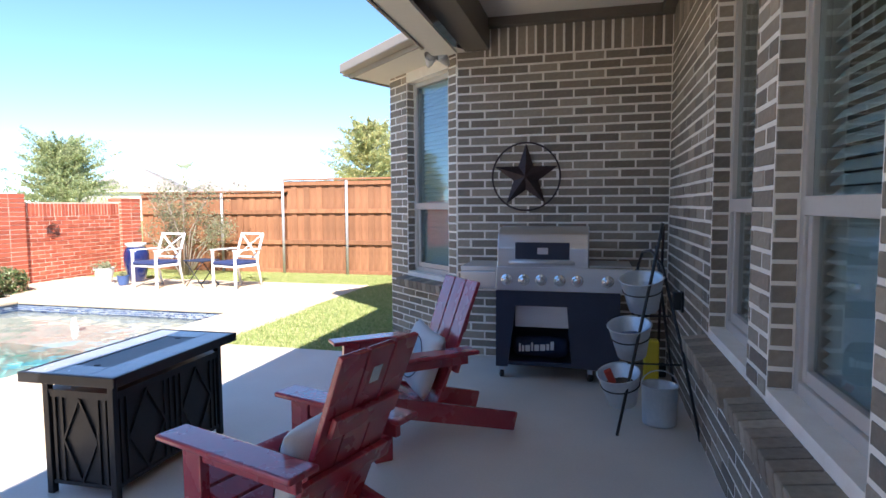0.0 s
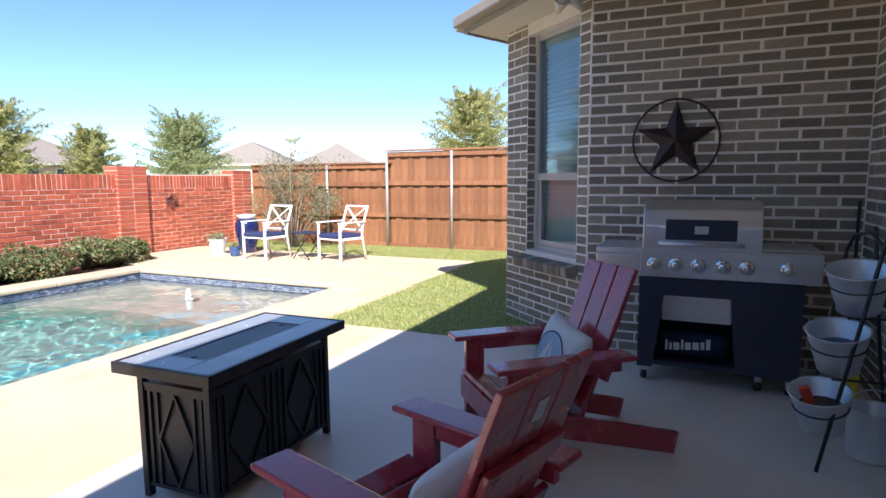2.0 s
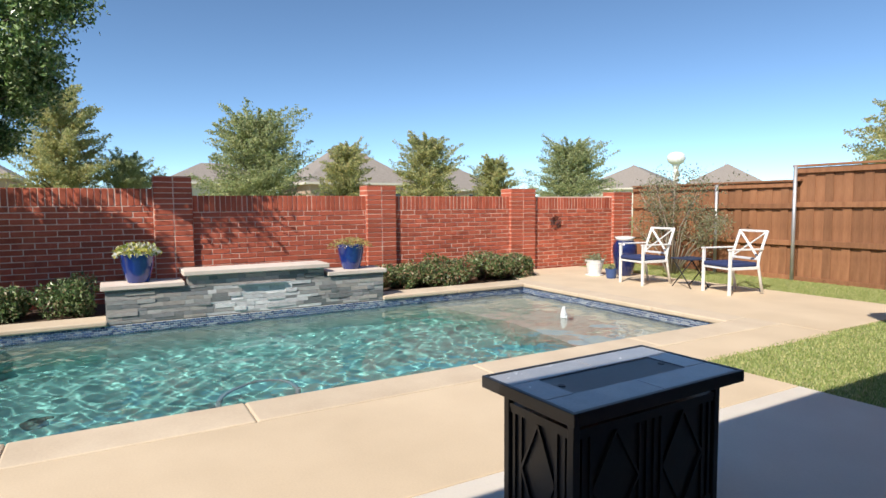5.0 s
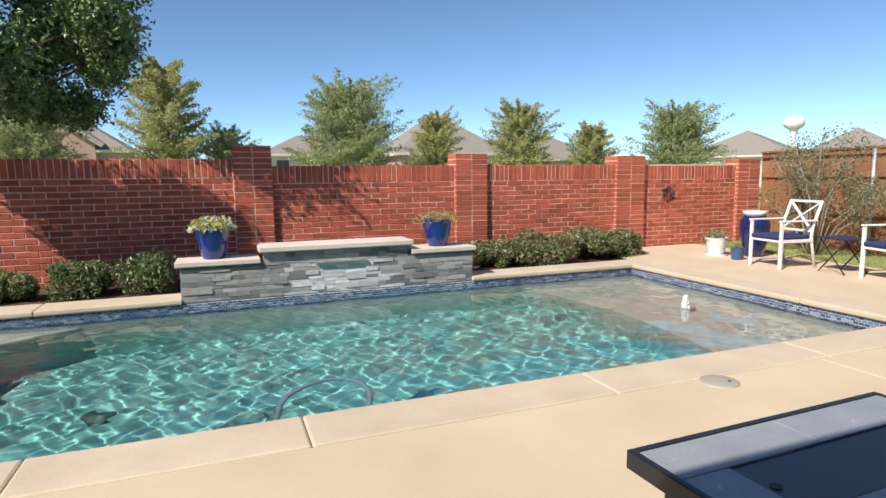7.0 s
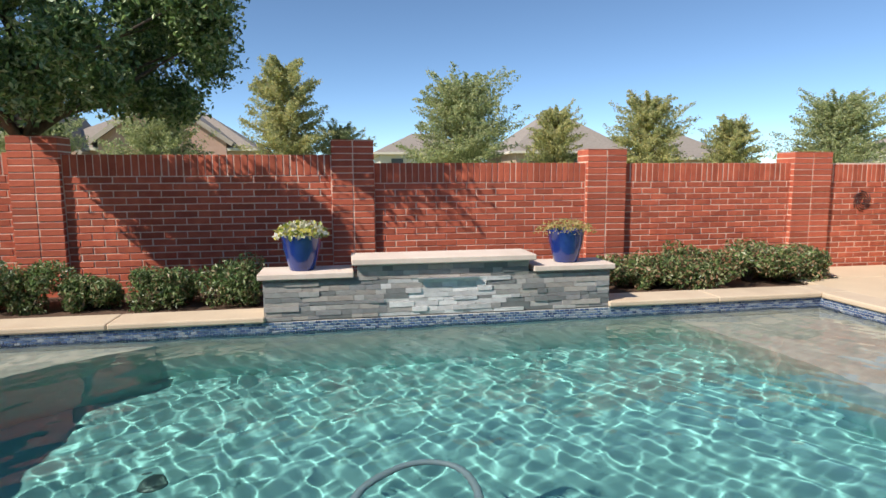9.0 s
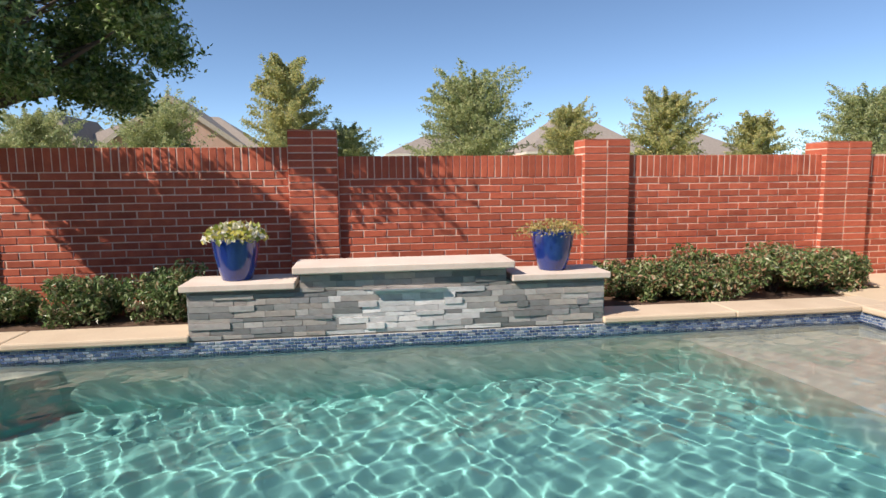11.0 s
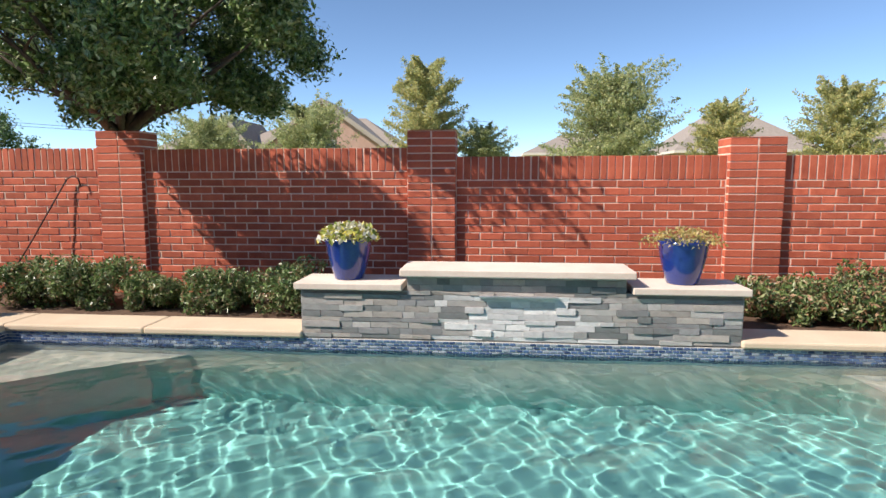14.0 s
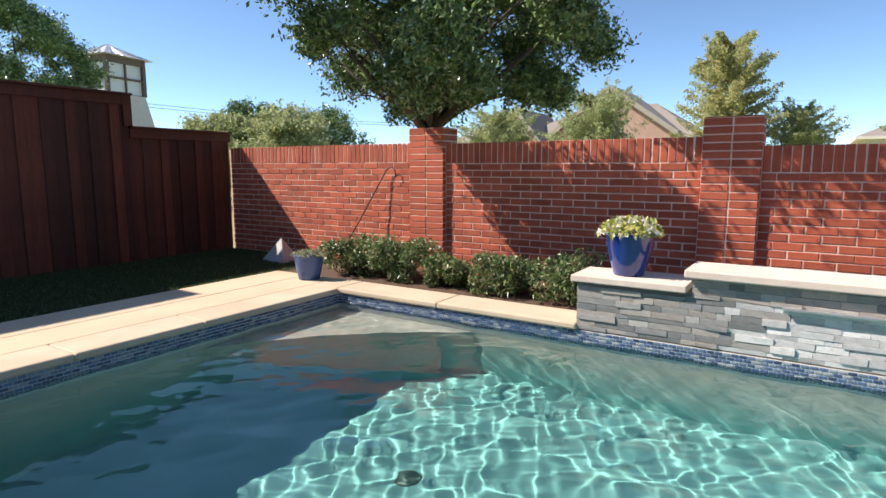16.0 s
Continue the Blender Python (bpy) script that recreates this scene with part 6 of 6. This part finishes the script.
for x, y, h, r, c0, n, sz, mat, sd, lab, shp, lb in (
    (-28, -0.6, 6.1, 1.85, 0.8, 9500, 0.15, LEAF_YELLOW, 1, "tall narrow tree with yellowing leaves", "oval", 46),
    (-29, 1.6, 3.55, 1.5, 0.4, 6500, 0.12, LEAF_OLIVE, 2, "small feathery grey-green tree", "oval", 45),
    (-28, 6.8, 5.3, 2.7, 0.7, 9500, 0.17, LEAF_OLIVE, 3, "broad layered olive-green tree", "oval", 44),
    (-28, 15.7, 4.8, 2.0, 0.7, 7000, 0.16, LEAF_YELLOW, 4, "ragged tree with yellow-green autumn leaves", "oval", 34),
    (-28, 20.0, 4.0, 1.5, 0.7, 5000, 0.15, LEAF_YELLOW, 5, "small pale yellow-green tree", "oval", 24),
    (-28, 25.8, 4.85, 2.8, 0.4, 9000, 0.17, LEAF_OLIVE, 6, "dense rounded olive-green tree beyond the wall", "oval", 46),
    (-26, -5.0, 4.1, 1.9, 0.4, 7000, 0.14, LEAF_OLIVE, 7, "rounded olive tree beyond the wall", "round", 34),
    (-30, 11.9, 4.6, 1.6, 0.8, 4500, 0.16, LEAF_YELLOW, 8, "thin yellowish tree before a roof", "oval", 22),
    (-28, -10.2, 3.8, 2.2, 0.4, 7000, 0.15, LEAF_OLIVE, 9, "feathery olive tree beyond the wall", "oval", 30),
    (-9.35, 24.0, 5.0, 2.1, 0.6, 9000, 0.15, LEAF_YELLOW, 10, "bright yellow-green tree behind the cedar fence", "oval", 40),
    (-13.0, -20.5, 7.2, 2.15, 0.9, 12000, 0.16, LEAF_OAK, 12, "tall green tree behind the stained fence", "oval", 75),
):
    tree((x, y, -0.1), h, r, c0, int(n * 7), sz * 0.38, mat, sd, lab, shp, lb, 0.13, group="trees beyond the walls", feather=0 if y < -15 else int(95 + 90 * r))
for i, (x, y, h, r) in enumerate(((-20.5, -20, 3.6, 1.9), (-22.6, -20.6, 4.5, 2.1), (-24.8, -20.2, 4.3, 2.2), (-26.8, -19.6, 4.4, 2.2), (-19.0, -14.5, 3.5, 1.7))):
    tree((x, y, -0.1), h, r, 0.3, 22000, 0.075, LEAF_OAK if i % 2 else LEAF_OLIVE, 70 + i, "dense rounded green tree in a row", "round", 60, 0.12, group="row of trees past the fence")

WALL_TAN = surf("far_house_brick", (0.42, 0.30, 0.22), (0.52, 0.40, 0.31), 3.0, 0.9, 0.1)
WALL_CREAM = surf("far_house_siding", (0.62, 0.57, 0.48), (0.70, 0.65, 0.56), 3.0, 0.8, 0.05)
def house(at, yaw, w, d, wall, ridge, rl, mat, label, wins=3):
    """A far house: walls, hip roof with overhanging eaves and a ridge rl long, windows with frames."""
    h = thing("house", at, label, "house", "houses beyond the wall", yaw)
    part("wall", boxes(((-w / 2, -d / 2, 0), (w / 2, d / 2, wall))), mat, h)
    b = bmesh.new()
    o = 0.45
    e = [b.verts.new(p) for p in ((-w / 2 - o, -d / 2 - o, wall), (w / 2 + o, -d / 2 - o, wall), (w / 2 + o, d / 2 + o, wall), (-w / 2 - o, d / 2 + o, wall))]
    r = [b.verts.new((-rl / 2, 0, ridge)), b.verts.new((rl / 2, 0, ridge))]
    for q in ((e[0], e[1], r[1], r[0]), (e[1], e[2], r[1]), (e[2], e[3], r[0], r[1]), (e[3], e[0], r[0]), (e[3], e[2], e[1], e[0])):
        b.faces.new(q)
    part("roof", b, ROOF, h, "grey-brown shingle hip roof")
    b = boxes(((-w / 2 - o - 0.02, -d / 2 - o - 0.02, wall - 0.18), (w / 2 + o + 0.02, d / 2 + o + 0.02, wall - 0.004)))
    part("eave", b, WALL_CREAM, h)
    for s in (-0.12, 0.1):
        part("vent_pipe", boxes(((s * rl - 0.08, -0.5, ridge - 0.7), (s * rl + 0.08, -0.34, ridge + 0.25))), GALV, h)
    for k in range(wins):
        x = -w / 2 + (k + 0.5) * w / wins
        wn = part("window", boxes(((x - 0.55, d / 2 - 0.02, wall - 1.75), (x + 0.55, d / 2 + 0.05, wall - 0.4))), WALL_CREAM, h)
        part("pane", boxes(((x - 0.46, d / 2 + 0.051, wall - 1.66), (x + 0.46, d / 2 + 0.06, wall - 0.49))), GUNMETAL, wn)
    return h
# the windowed side (local +y) looks along +x when yaw is -90
house((-50, 19.2, -0.1), -90, 9.0, 9.0, 3.3, 6.7, 1.0, WALL_TAN, "tan brick house with a pointed grey hip roof")
house((-52, 8.6, -0.1), -90, 8.0, 8.0, 3.3, 5.0, 2.0, WALL_CREAM, "cream house mostly hidden by a tree")
wing_house = house((-50, -11.0, -0.1), -90, 13.0, 10.0, 3.4, 6.2, 5.5, WALL_TAN, "tan brick house with a long grey hip roof")
house((-52, 31.5, -0.1), -90, 7.0, 8.0, 2.9, 5.2, 1.2, WALL_TAN, "small house with a grey hip roof")
house((-50, 56.5, -0.1), -60, 13.0, 10.0, 3.2, 5.9, 5.0, WALL_CREAM, "far house with a long low roof")
house((-52, 77.0, -0.1), -60, 15.0, 11.0, 3.4, 6.9, 2.5, WALL_TAN, "far house with a pointed low roof")
house((-54, -22.0, -0.1), -90, 10.0, 9.0, 3.3, 6.0, 3.0, WALL_CREAM, "cream house behind the trees")

def gable(h, x0, x1, front, back, wall, peak, mat):
    """A gabled wing on a house's windowed side: brick end wall, pitched roof, pale rake boards and a window."""
    xm = (x0 + x1) / 2
    b = bmesh.new()
    prof = [(x0, 0), (x1, 0), (x1, wall), (xm, peak), (x0, wall)]
    fa, fb = [[b.verts.new((x, y, z)) for x, z in prof] for y in (front, back)]
    b.faces.new(fa)
    b.faces.new(fb[::-1])
    for i in range(5):
        b.faces.new((fa[i], fb[i], fb[(i + 1) % 5], fa[(i + 1) % 5]))
    bmesh.ops.recalc_face_normals(b, faces=b.faces)
    part("gable_wall", b, mat, h, "pinkish brick gable")
    for xe, s_ in ((x0, -1), (x1, 1)):
        k = (peak - wall) / abs(xm - xe)
        lo, hi = Vector((xe + s_ * 0.5, 0, wall - 0.5 * k)), Vector((xm, 0, peak))
        b = bmesh.new()
        vs = [[b.verts.new((q.x, y, q.z + z)) for q in (lo, hi)] for y in (front + 0.45, back) for z in (0.06, 0.26)]
        for q, w in ((0, 1), (1, 3), (3, 2), (2, 0)):
            b.faces.new((vs[q][0], vs[q][1], vs[w][1], vs[w][0]))
        b.faces.new((vs[0][0], vs[1][0], vs[3][0], vs[2][0]))
        part("gable_roof", b, ROOF, h)
        b = bmesh.new()
        bar(b, (lo.x, front + 0.48, lo.z + 0.08), (hi.x, front + 0.48, hi.z + 0.08), 0.06, 0.30)
        part("rake_board", b, TRIM, h, "tan rake board")
    wn = part("window", boxes(((xm - 0.8, front - 0.02, wall - 1.2), (xm + 0.8, front + 0.06, wall + 0.3))), WALL_CREAM, h)
    part("pane", boxes(((xm - 0.7, front + 0.061, wall - 1.1), (xm + 0.7, front + 0.07, wall + 0.2))), GUNMETAL, wn)
WALL_ROSE = surf("rose_brick", (0.42, 0.26, 0.20), (0.52, 0.35, 0.28), 3.0, 0.9, 0.1)
gable(wing_house, -5.0, 3.0, 5.5, 0.0, 3.9, 6.75, WALL_ROSE)
gable(wing_house, 4.2, 7.4, 5.9, 0.0, 3.5, 5.5, WALL_ROSE)

# water tower on the skyline
wt = thing("water_tower", (-191.0, 242.0, 0), "white bulb-shaped water tower on the skyline", "water tower")
b = bmesh.new()
lathe(b, [(2.2, 0), (1.3, 4), (1.2, 18.4), (2.0, 20.4)], 28)
part("stem", b, WHITE_PAINT, wt, smooth=True)
b = bmesh.new()
lathe(b, [(2.0, 20.4), (3.5, 21.3), (4.3, 22.9), (4.1, 24.8), (2.7, 26.1), (0.002, 26.6)], 36)
part("tank", b, WHITE_PAINT, wt, smooth=True)

# stone tower with a metal roof
tw = thing("stone_tower", (-26.7, -40.6, 0), "stone entry tower with framed panels and metal roof", "tower", yaw=12)
CREAM_STONE = surf("cream_stone", (0.58, 0.52, 0.44), (0.68, 0.62, 0.54), 4.0, 0.9, 0.2)
FRAME_BROWN = surf("brown_steel", (0.10, 0.07, 0.055), (0.14, 0.10, 0.08), 6.0, 0.6, 0.05)
MILK = surf("milky_panel", (0.62, 0.62, 0.60), (0.70, 0.70, 0.68), 2.0, 0.4, 0.02)
TIN = surf("standing_seam", (0.52, 0.54, 0.56), (0.62, 0.64, 0.66), 3.0, 0.4, 0.03, metal=0.4)
b = bmesh.new()
lo = [b.verts.new((x * 2.6, y * 2.6, 0)) for x, y in ((-1, -1), (1, -1), (1, 1), (-1, 1))]
hi = [b.verts.new((x * 1.55, y * 1.55, 6.4)) for x, y in ((-1, -1), (1, -1), (1, 1), (-1, 1))]
for i in range(4):
    b.faces.new((lo[i], lo[(i + 1) % 4], hi[(i + 1) % 4], hi[i]))
b.faces.new(hi)
part("base", b, CREAM_STONE, tw)
for x in (-1, 1):
    for y in (-1, 1):
        part("post", boxes(((x * 1.5 - 0.13, y * 1.5 - 0.13, 6.4), (x * 1.5 + 0.13, y * 1.5 + 0.13, 8.95))), FRAME_BROWN, tw)
for m in (pose(0, 0, 0), pose(0, 0, 0, 0, 0, 90), pose(0, 0, 0, 0, 0, 180), pose(0, 0, 0, 0, 0, 270)):
    part("rail", boxes(((-1.37, 1.42, 7.42), (1.37, 1.58, 7.55)), ((-1.37, 1.42, 8.5), (1.37, 1.58, 8.95)), ((-0.05, 1.44, 6.45), (0.05, 1.56, 8.5)), m=m), FRAME_BROWN, tw)
    part("panel", boxes(((-1.37, 1.38, 6.45), (1.37, 1.41, 8.7)), m=m), MILK, tw)
b = bmesh.new()
seams = []
ap = b.verts.new((0, 0, 9.95))
e = [b.verts.new((x * 2.05, y * 2.05, 8.93)) for x, y in ((-1, -1), (1, -1), (1, 1), (-1, 1))]
for i in range(4):
    b.faces.new((e[i], e[(i + 1) % 4], ap))
b.faces.new(e[::-1])
for i in range(4):
    for k in range(1, 8):
        p = e[i].co.lerp(e[(i + 1) % 4].co, k / 8)
        q = p.lerp(ap.co, 1 - abs(k / 4 - 1) * 0.95 - 0.03)
        sb = bmesh.new()
        bar(sb, p + Vector((0, 0, 0.03)), q + Vector((0, 0, 0.03)), 0.05, 0.06)
        seams.append(sb)
tin_roof = part("roof", b, TIN, tw, "standing seam metal roof")
for sb in seams:
    part("seam", sb, TIN, tin_roof)
b = bmesh.new()
for z in (5.9, 6.15):
    tube(b, [(-29.0 - 28 * t, -41 + 6 * t, z - 3.2 * t * (1 - t) * 0.35) for t in np.linspace(0, 1, 9)], 0.018, 5)
tagged(mesh_object("power_line", b, PLASTIC_BLACK), "thin overhead power lines", "power line")

# grass blades on the lawns near the house and along the fences
rnd = np.random.default_rng(5)
def blades(name, boxes_, n, h, label, mat=GRASS_MAT):
    xs = []
    areas = np.array([(x1 - x0) * (y1 - y0) for x0, x1, y0, y1, z in boxes_])
    for (x0, x1, y0, y1, z), a in zip(boxes_, areas / areas.sum()):
        m = int(n * a)
        xs.append(np.stack([rnd.uniform(x0, x1, m), rnd.uniform(y0, y1, m), np.full(m, z)], 1))
    p = np.concatenate(xs)
    x, y = p[:, 0], p[:, 1]
    bay = np.interp(y, [5.08, 5.22, 6.08, 7.0, 7.85], [-1.0, -1.2, -2.15, -1.57, -0.72])
    keep = (x < bay) | (y < 0)
    p = p[keep]
    m = len(p)
    a = rnd.uniform(0, 2 * np.pi, m)
    w = 0.004 + 0.003 * rnd.random(m)
    dx = np.stack([np.cos(a) * w, np.sin(a) * w, np.zeros(m)], 1)
    lean = rnd.normal(size=(m, 3)) * 0.35 * h
    lean[:, 2] = h * rnd.uniform(0.5, 1.2, m)
    v = np.stack([p - dx, p + dx, p + lean], 1).reshape(-1, 3)
    me = bpy.data.meshes.new(name)
    me.from_pydata(v.tolist(), [], np.arange(3 * m).reshape(m, 3).tolist())
    me.materials.append(mat)
    tagged(new(name, me), label, "grass", kind="stuff")
blades("grass", [(-3.70, -0.72, 5.09, 10.8, -0.012), (-9.7, -3.7, 9.4, 10.8, -0.012)], 150000, 0.026, "short mown green lawn grass")
blades("fence_grass", [(-9.8, -4.0, -5.55, -3.17, -0.05)], 70000, 0.04, "shaded green grass strip by the fence", SHADED_GRASS_MAT)
